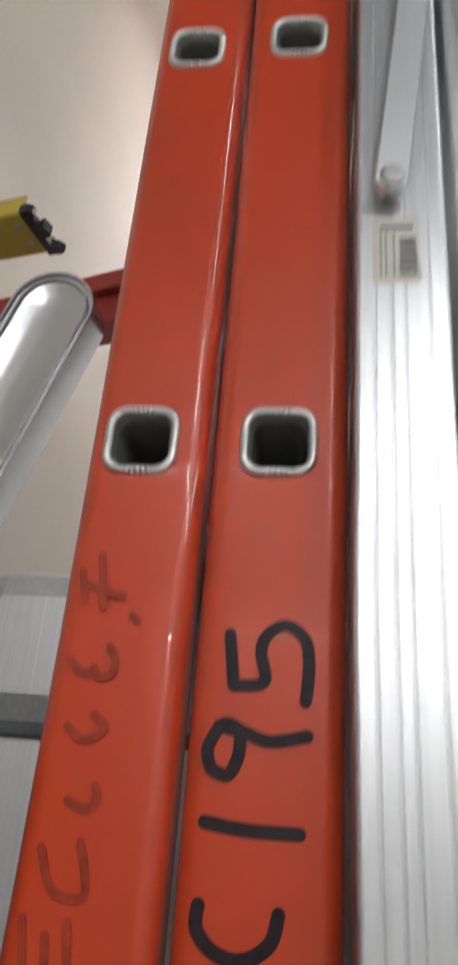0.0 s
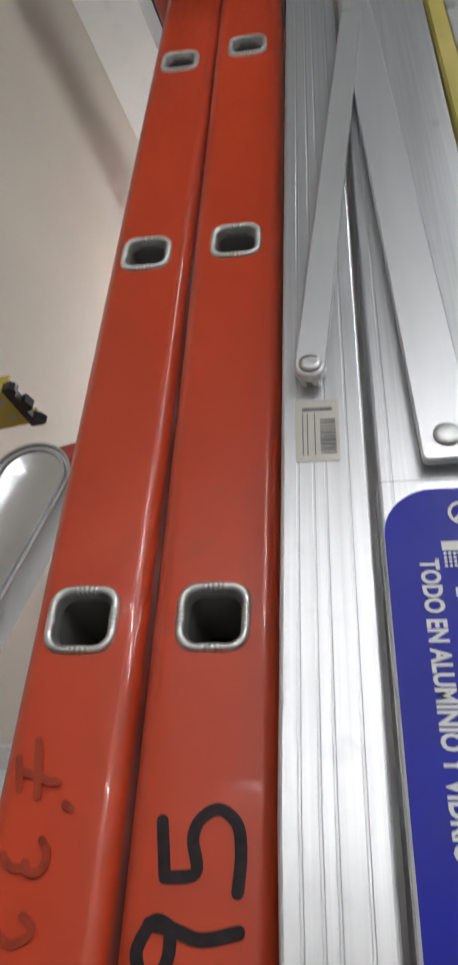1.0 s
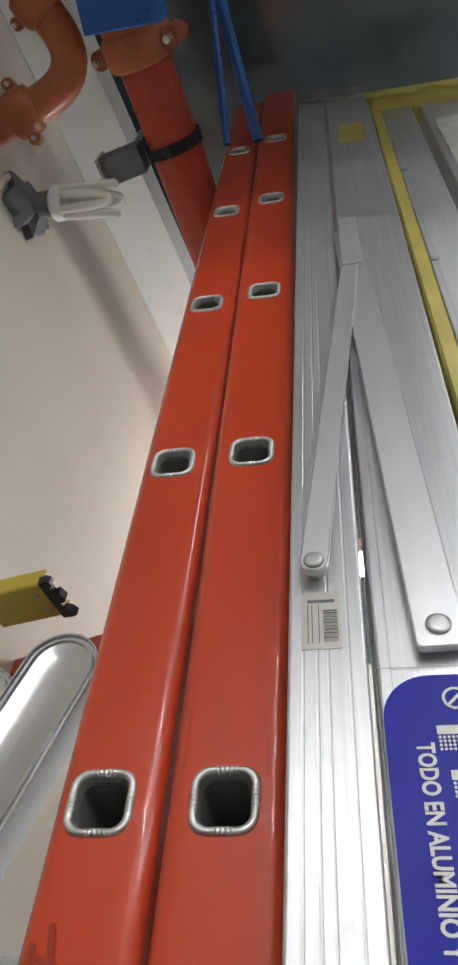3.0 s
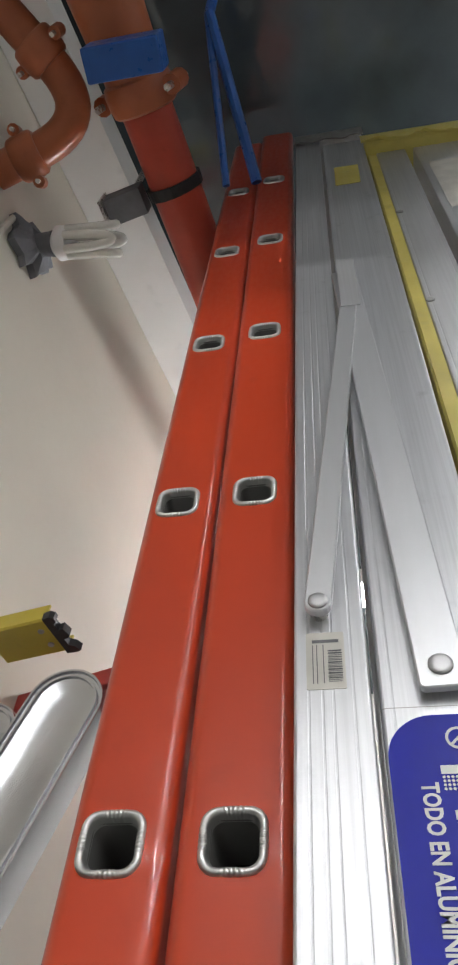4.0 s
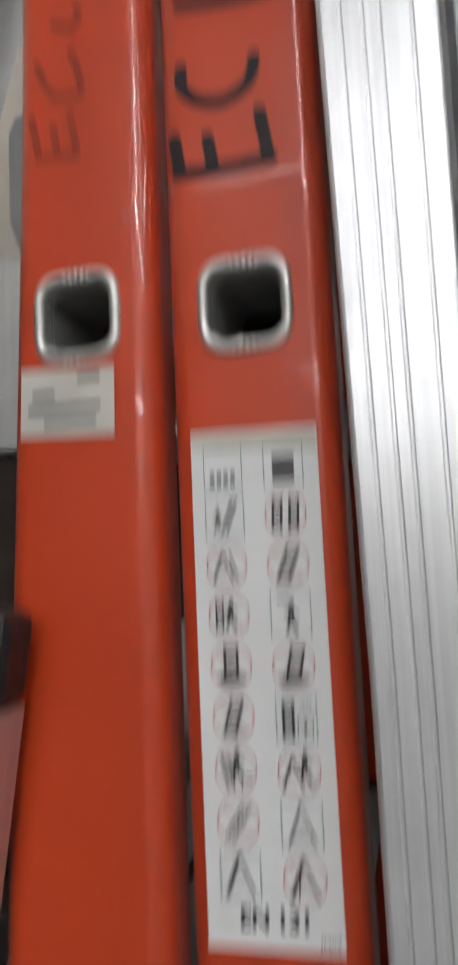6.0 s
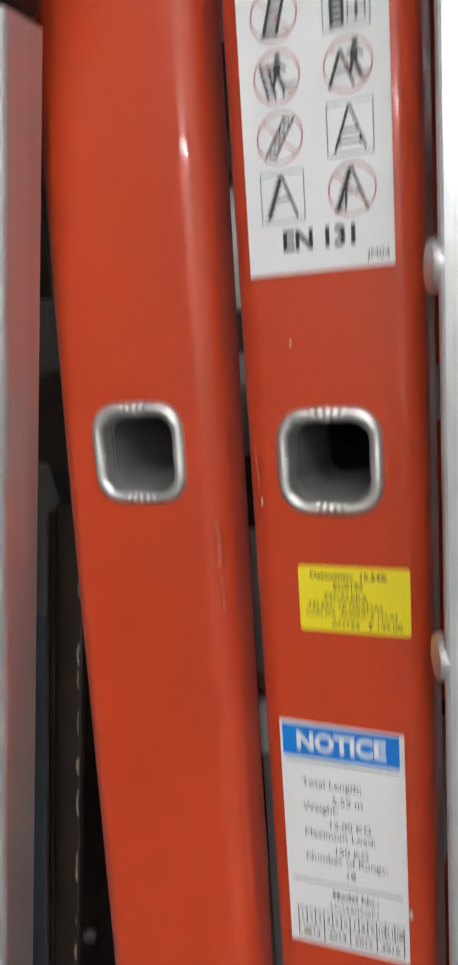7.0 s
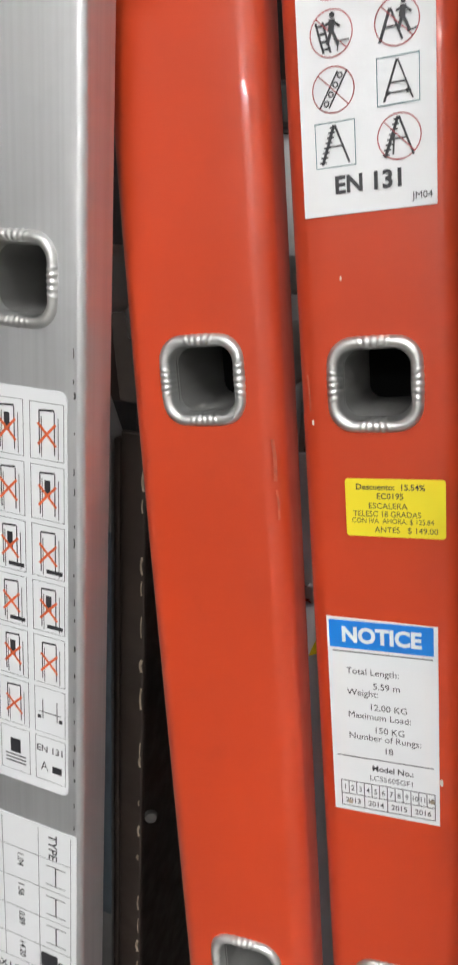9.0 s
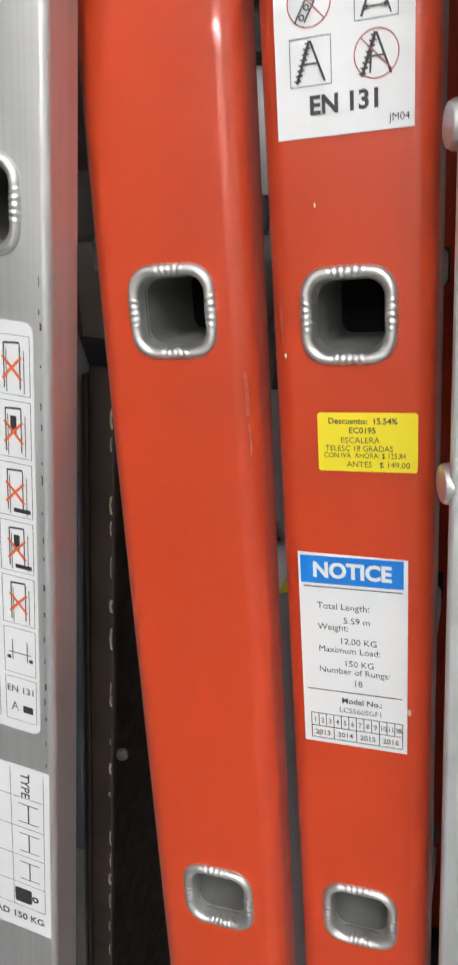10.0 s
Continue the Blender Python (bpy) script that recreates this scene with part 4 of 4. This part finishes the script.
part("edge", box(bmesh.new(), -0.014, 0.0, 0.0, 0.004, -0.764, 0.0, 0.001), BROWN, bs, "brown chipped edge")
# flange drawn 0.30 deep to fill the gap with dark
part("flange", box(bmesh.new(), -0.018, -0.0145, 0.0, 0.30, -0.764, -0.004, 0.001), BROWN, bs)
part("bolt", disc_head(bmesh.new(), (0.004, 0.004, -0.222), (0.5, -1, 0), 0.0036, 0.003), DULL_BOLT, bs, "dull bolt head", smooth=True)
rnd = random.Random(12)
for i in range(22):
    v = -0.012 - 0.021 * i - rnd.uniform(0, 0.014)
    h, w = rnd.uniform(0.003, 0.014), rnd.uniform(0.0005, 0.0017)
    u = -0.0008 - rnd.uniform(0, 0.0006)
    part("chip", stroke(bmesh.new(), smooth_line([(u, v), (u - w * 0.6, v - h * 0.5), (u, v - h)]), w, -0.0005), CHIPPED, bs, "pale worn edge")
for i in range(26):
    v = -0.125 - 0.0125 * i - rnd.uniform(0, 0.010)
    h, w = rnd.uniform(0.0008, 0.0045), rnd.uniform(0.0004, 0.0009)
    u = -0.0042 + rnd.uniform(-0.0003, 0.0003)
    part("nick", stroke(bmesh.new(), smooth_line([(u, v), (u + w * 0.4, v - h * 0.5), (u, v - h)]), w, -0.0004), NICK, grey, "dark nick on the rail edge")
cp = thing("metal_clip", "small pale metal clip in the dark gap", "clip", Matrix.Translation((-0.121, 0.030, 0.812)))
part("body", box(bmesh.new(), -0.006, 0.010, 0.0, 0.012, 0.0, 0.019, 0.0015), ALU_DULL, cp)
part("rivet", disc_head(bmesh.new(), (0.003, 0.0, 0.004), (0, -1, 0), 0.0026, 0.002), STEEL, cp, smooth=True)
part("stem", box(bmesh.new(), -0.006, 0.004, 0.004, 0.010, -0.812, -0.001, 0.001), BROWN, cp)
part("back_strip", box(bmesh.new(), -0.012, 0.012, 0.006, 0.010, 0.021, 0.120, 0.001), GREY_PLASTIC, cp, "dull grey strip above the clip")
rs = thing("plastic_rail_foot", "dark grey plastic rail foot standing behind the grey ladder", "rail foot", Matrix.Translation((-0.1365, 0.014, 0.770)) @ pose(0, 0, 0, 0, 7.6, 0))
bm = bmesh.new()
loft(bm, [[(x, y, z) for x, z in ((-0.030, -0.766), (0.0040, -0.766), (0.0040, -0.006), (-0.004, 0.014), (-0.030, 0.016))] for y in (0.0, 0.014)])
part("body", bm, ALU_DARKENED, rs)
bm = bmesh.new()
loft(bm, [[(x, y, z) for y, z in ((0.0145, 0.012), (0.0145, -0.03), (0.060, -0.03), (0.060, -0.012))] for x in (-0.004, 0.010)])
part("sloping_tongue", bm, BLACK, rs, "sloping black plastic tongue")
part("band", box(bmesh.new(), -0.006, 0.0045, -0.0012, -0.0002, -0.30, -0.053, 0.0004), BLUE_GREY, rs, "smooth blue-grey plastic band")
ws = thing("aluminium_strip", "narrow pale aluminium strip seen in the gap between the orange rails", "strip", Matrix.Translation((-0.0480, 0.052, 0.0)))
part("strip", box(bmesh.new(), -0.0045, 0.0045, 0.0, 0.003, 0.0, 0.750, 0.0008), ALU_BAR, ws)
part("knob", disc_head(bmesh.new(), (0.0, -0.001, 0.676), (0, -1, 0), 0.0055, 0.004), STEEL, ws, "dull round knob", smooth=True)
tagb = bmesh.new()
loft(tagb, [[(-0.0042, -0.003, 0.640), (0.0045, -0.0015, 0.642), (0.0045, -0.0008, 0.668), (-0.0042, -0.0022, 0.667)], [(-0.0042, -0.0036, 0.640), (0.0045, -0.0021, 0.642), (0.0045, -0.0014, 0.668), (-0.0042, -0.0028, 0.667)]])
part("paper_tag", tagb, PAPER, ws, "creased white paper tag")
part("yellow_corner", plate(bmesh.new(), [(-0.001, 0.641), (0.0043, 0.643), (0.0043, 0.652)], -0.0040), PAPER_YEL, ws, "yellow corner")

# two added panels stand in for the deep shade low behind the ladders
ob = part("shade_panel_1", box(bmesh.new(), -0.27, 0.7, 0.62, 0.65, 0.0, 1.284), BROWN)
tagged(ob, "dark brown panel added for the shade low behind the ladders", "panel", kind="structure")
ob = part("shade_panel_2", box(bmesh.new(), 0.002, 0.022, -0.74, 0.80, 0.0, 1.284), BROWN)
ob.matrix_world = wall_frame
tagged(ob, "dark brown panel added for the shade low on the cream wall", "panel", kind="structure")

# ---- aluminium rails leaning on the red bar ----
rb = thing("rack_arm", "red painted steel rack arm fixed to the wall", "rack", Matrix.Translation((-0.2, 0.35, 0)) @ pose(0, 0, 0, 0, 0, -18) @ Matrix.Translation((0.2, -0.35, 0)))
part("bar", box(bmesh.new(), -0.40, 0.02, 0.330, 0.37, 1.728, 1.79, 0.003), RED_BAR, rb)
part("lip", box(bmesh.new(), -0.40, 0.02, 0.318, 0.3295, 1.765, 1.79, 0.002), RED_BAR, rb)


def round_top_rail(x_top, z_top, y0, width, lean, mat, name, label):
    """A leaning rail with a half-round top end, stepped rims, a shallow web and a deep side."""
    t = thing(name, label, "ladder", Matrix.Translation((x_top, y0, z_top)) @ pose(0, 0, 0, 0, lean, 0), "rails on the red bar")
    r = width / 2
    foot = -(z_top / math.cos(radians(lean))) + 0.03
    steps = [(0.97, 0.034), (1.0, 0.034), (1.0, -0.007), (0.985, -0.0098), (0.93, -0.0098), (0.915, -0.0060), (0.845, -0.0056), (0.830, -0.0092), (0.775, -0.0092),
             (0.760, -0.0050), (0.66, -0.0036), (0.50, -0.0010), (0.30, 0.0003), (0.15, 0.0008), (0.0005, 0.0010)]
    rings = []
    for f, y in steps:
        rings.append([(r * f, y, foot)] + [(r * f * math.cos(math.pi * i / 16), y, -r + r * f * math.sin(math.pi * i / 16)) for i in range(17)] + [(-r * f, y, foot)])
    bm = bmesh.new()
    loft(bm, rings, closed=False, caps=False)
    part("rail", bm, mat, t, smooth=True)
    part("back", plate(bmesh.new(), [(u, v) for u, _, v in rings[0]], 0.0355, 0.001), mat, t)
    return t


round_top_rail(-0.250, 1.750, 0.290, 0.094, 17, ALU_SHINY, "ladder_rail", "shiny round-topped aluminium ladder rail leaning on the red arm")
round_top_rail(-0.345, 1.715, 0.300, 0.070, 17, WRAP, "ladder_rail", "aluminium ladder rail in crinkled clear wrap on the red arm")
fs = thing("folding_stool", "brushed aluminium top of a folding step stool behind the ladder", "step stool")
part("tray", box(bmesh.new(), -0.29, -0.075, 0.300, 0.44, 1.285, 1.43, 0.03), ALU, fs)
# legs coloured near black to sink into the shade
for x in (-0.29, -0.095):
    for y in (0.325, 0.415):
        part("leg", box(bmesh.new(), x - 0.014, x + 0.014, y - 0.012, y + 0.012, 0.0, 1.099, 0.002), BROWN, fs)
part("apron", box(bmesh.new(), -0.300, -0.078, 0.304, 0.436, 1.10, 1.280, 0.004), ALU_DULL, fs, "dull grey apron under the tray")

# yellow rail stub with a black hooked foot, fixed to the wall
ys = thing("wall_ladder_rail", "yellow fibreglass rail stub with black hooked end, fixed to the wall", "rail", Matrix.Translation((-0.294, 0.277, 1.803)) @ pose(0, 0, 0, 0, 0, WTURN) @ Matrix.Diagonal((0.86, 0.80, 0.80, 1)))
bm = bmesh.new()
sec = [(-0.039, 0.030), (-0.039, 0.003), (-0.036, 0.0), (0.036, 0.0), (0.039, 0.003), (0.039, 0.030), (0.0355, 0.030), (0.0355, 0.0035), (-0.0355, 0.0035), (-0.0355, 0.030)]
loft(bm, [[(x, y, z) for y, z in sec] for x in (-0.108, 0.0)])
part("rail", bm, YELLOW, ys)
prof = [(-0.005, -0.041), (0.007, -0.043), (0.013, -0.038), (0.013, -0.030), (0.007, -0.026), (0.007, -0.011), (0.015, -0.013), (0.018, 0.004), (0.012, 0.009),
        (0.006, 0.009), (0.006, 0.024), (0.014, 0.030), (0.018, 0.041), (0.010, 0.043), (-0.005, 0.041)]
part("hook_end", loft(bmesh.new(), [[(x, y, z) for x, y in prof] for z in (-0.002, 0.012)]), BLACK, ys, "black notched plastic end")
for y in (-0.016, 0.016):
    part("rivet", disc_head(bmesh.new(), (-0.020, y, 0.0), (0, 0, -1), 0.005, 0.002), RIVET, ys, smooth=True)

# ---- wall lamp, cable and pipes ----
S0 = 0.184
Z0 = 2.50
lm = thing("wall_lamp", "bare spiral energy-saving bulb on a torn grey base, unlit", "lamp")
bm = bmesh.new()
random.seed(7)
edge = [(0.064 + random.uniform(-0.020, 0.006), math.tau * i / 26) for i in range(26)]
loft(bm, [[on_wall(S0 + r * math.cos(a), Z0 + r * math.sin(a), o) for r, a in edge] for o in (0.002, 0.016)] + [[on_wall(S0 + r * 0.5 * math.cos(a), Z0 + r * 0.5 * math.sin(a), 0.03) for r, a in edge]])
part("base", bm, GREY_PLASTIC, lm, "torn grey base plate")
AIM = (WN * 0.92 + WD * 0.20 + Vector((0, 0, -0.16))).normalized()
SIDE = AIM.cross(Vector((0, 0, 1))).normalized()
RISE = SIDE.cross(AIM)
ROOT = on_wall(S0, Z0, 0.022)


def bulb_at(along, a=0.0, r=0.0):
    return ROOT + AIM * along + (SIDE * math.cos(a) + RISE * math.sin(a)) * r


part("socket", tube(bmesh.new(), [bulb_at(0.0), bulb_at(0.028), bulb_at(0.038)], 0.022, 20, radii=[0.02, 0.022, 0.024]), GREY_PLASTIC, lm, smooth=True)
part("ballast", tube(bmesh.new(), [bulb_at(0.038), bulb_at(0.046), bulb_at(0.068)], 0.028, 20, radii=[0.022, 0.031, 0.029]), LAMP_WHITE, lm, smooth=True)
for k in range(4):
    a0 = math.tau * k / 4 + 0.4
    pts = []
    for i in range(17):
        t = i / 16
        run = 0.066 + 0.092 * math.sin(math.pi * t) ** 0.4 if 0 < t < 1 else 0.066
        pts.append(bulb_at(run, a0 + (t - 0.5) * 1.0, 0.024))
    part("glass_tube", tube(bmesh.new(), pts, 0.0082, 10), CFL_GLASS, lm, "white glass tube", smooth=True)

cb = part("cable", tube(bmesh.new(), [on_wall(S0 - 0.058, Z0 + 0.01, 0.008), on_wall(S0 - 0.062, Z0 - 0.15, 0.006), on_wall(S0 - 0.055, Z0 - 0.5, 0.006), on_wall(S0 - 0.05, 1.2, 0.006)], 0.006, 8), CABLE, smooth=True)
tagged(cb, "white cable running down the wall from the lamp", "cable")

PD = Vector((math.sin(radians(9.5)), math.cos(radians(9.5)), 0))


def along_pipe(s, dz=0.0, dx=0.0):
    q = Vector((-0.200, -0.152, 2.6)) + PD * s + WN * dx
    return Vector((q.x, q.y, q.z + dz))


def coupling(parent, c, axis, r, w, mat):
    """A grooved two-part pipe coupling with bolt lugs."""
    c, axis = Vector(c), Vector(axis).normalized()
    k = part("coupling", tube(bmesh.new(), [c - axis * w / 2, c - axis * w * 0.42, c - axis * w * 0.2, c + axis * w * 0.2, c + axis * w * 0.42, c + axis * w / 2], r, 20,
                              radii=[r * 1.12, r * 1.26, r * 1.32, r * 1.32, r * 1.26, r * 1.12]), mat, parent, "grooved pipe coupling", smooth=True)
    side = axis.cross(Vector((0.3, 0.2, 1))).normalized()
    up = side.cross(axis)
    for s in (1, -1):
        p = c + side * r * 1.5 * s
        part("lug", tube(bmesh.new(), [p - up * r * 0.45, p + up * r * 0.45], r * 0.36, 10), mat, k, smooth=True)
        part("bolt", tube(bmesh.new(), [p - up * r * 0.85, p + up * r * 0.85], r * 0.14, 8), STEEL, k, "zinc bolt", smooth=True)
        part("nut", tube(bmesh.new(), [p + up * r * 0.5, p + up * r * 0.72], r * 0.26, 6), STEEL, k)
    return k


mp = thing("sprinkler_main", "thick red painted sprinkler pipe under the soffit", "pipe")
part("pipe", tube(bmesh.new(), [along_pipe(-0.02), along_pipe(1.2)], 0.046, 28), PIPE, mp, smooth=True)
coupling(mp, along_pipe(-0.03), PD, 0.046, 0.055, ORANGE_PIPE)
part("reducer", tube(bmesh.new(), [along_pipe(-0.05), along_pipe(-0.12), along_pipe(-0.2), along_pipe(-0.6)], 0.05, 24, radii=[0.052, 0.056, 0.06, 0.06]), ORANGE_PIPE, mp, smooth=True)
# clamp with strut
cl = thing("pipe_clamp", "black steel pipe clamp bolted to the soffit strut", "clamp")
bm = bmesh.new()
rings = []
for o in (0.0, 0.02):
    rings.append([along_pipe(0.12 + o, 0.052 * math.sin(math.tau * i / 24), 0.052 * math.cos(math.tau * i / 24)) for i in range(24)])
for o in (0.02, 0.0):
    rings.append([along_pipe(0.12 + o, 0.047 * math.sin(math.tau * i / 24), 0.047 * math.cos(math.tau * i / 24)) for i in range(24)])
loft(bm, rings + [rings[0]], caps=False)
part("band", bm, BLACK, cl)
bm = bmesh.new()
loft(bm, [[along_pipe(0.13 + a, dz, dx) for a, dz in ((-0.024, -0.022), (0.024, -0.022), (0.024, 0.022), (-0.024, 0.022))] for dx in (-0.062, -0.135)])
part("block", bm, GREY_PLASTIC, cl, "dark square bracket")
part("rod", tube(bmesh.new(), [along_pipe(0.13, 0.02, -0.1), along_pipe(0.13, 0.248, -0.1)], 0.006, 8), STEEL, cl)
bm = bmesh.new()
loft(bm, [[along_pipe(0.13 + a, dz, dx) for a, dz in ((-0.028, -0.030), (0.028, -0.030), (0.028, 0.026), (-0.028, 0.026))] for dx in (-0.136, -0.142)])
part("plate", bm, STEEL, cl, "bright end plate")

# elbow of the branch pipe
ep = thing("branch_pipe", "orange primed branch pipe elbow with grooved couplings and zinc bolts", "pipe")
A, B, C = Vector((-0.345, -0.262, 2.58)), Vector((-0.300, -0.165, 2.58)), Vector((-0.405, -0.125, 2.55))
pts = []
for i in range(15):
    t = i / 14
    pts.append(A * (1 - t) ** 2 + (B + Vector((0.030, 0.012, 0))) * 2 * t * (1 - t) + C * t * t)
part("elbow", tube(bmesh.new(), pts, 0.030, 20), ORANGE_PIPE, ep, smooth=True)
d0 = (pts[0] - pts[1]).normalized()
d1 = (pts[-1] - pts[-2]).normalized()
coupling(ep, A + d0 * 0.01, d0, 0.030, 0.05, ORANGE_PIPE)
coupling(ep, C + d1 * 0.01, d1, 0.030, 0.05, ORANGE_PIPE)
part("pipe", tube(bmesh.new(), [A + d0 * 0.02, A + d0 * 0.35], 0.030, 20), ORANGE_PIPE, ep, smooth=True)
part("pipe", tube(bmesh.new(), [C + d1 * 0.02, C + d1 * 0.075], 0.030, 20), ORANGE_PIPE, ep, smooth=True)

# blue beam and brackets that hold the ladder top
bb = part("blue_beam", box(bmesh.new(), -0.255, -0.135, -0.275, -0.225, 2.46, 2.53, 0.003), BLUE_STEEL)
tagged(bb, "blue painted steel box beam among the pipes", "beam")
bk = thing("blue_bracket", "bright blue painted V-shaped steel bracket at the ladder tops", "bracket")
for a, b, r in (((-0.030, -0.006, 2.60), (-0.086, -0.26, 2.78), 0.010), ((-0.086, -0.008, 2.60), (-0.090, -0.26, 2.785), 0.007)):
    bm = tube(bmesh.new(), [a, b, (b[0], b[1] - 0.02, 2.93)], r, 8)
    part("arm", bm, BLUE_STEEL, bk, smooth=True)
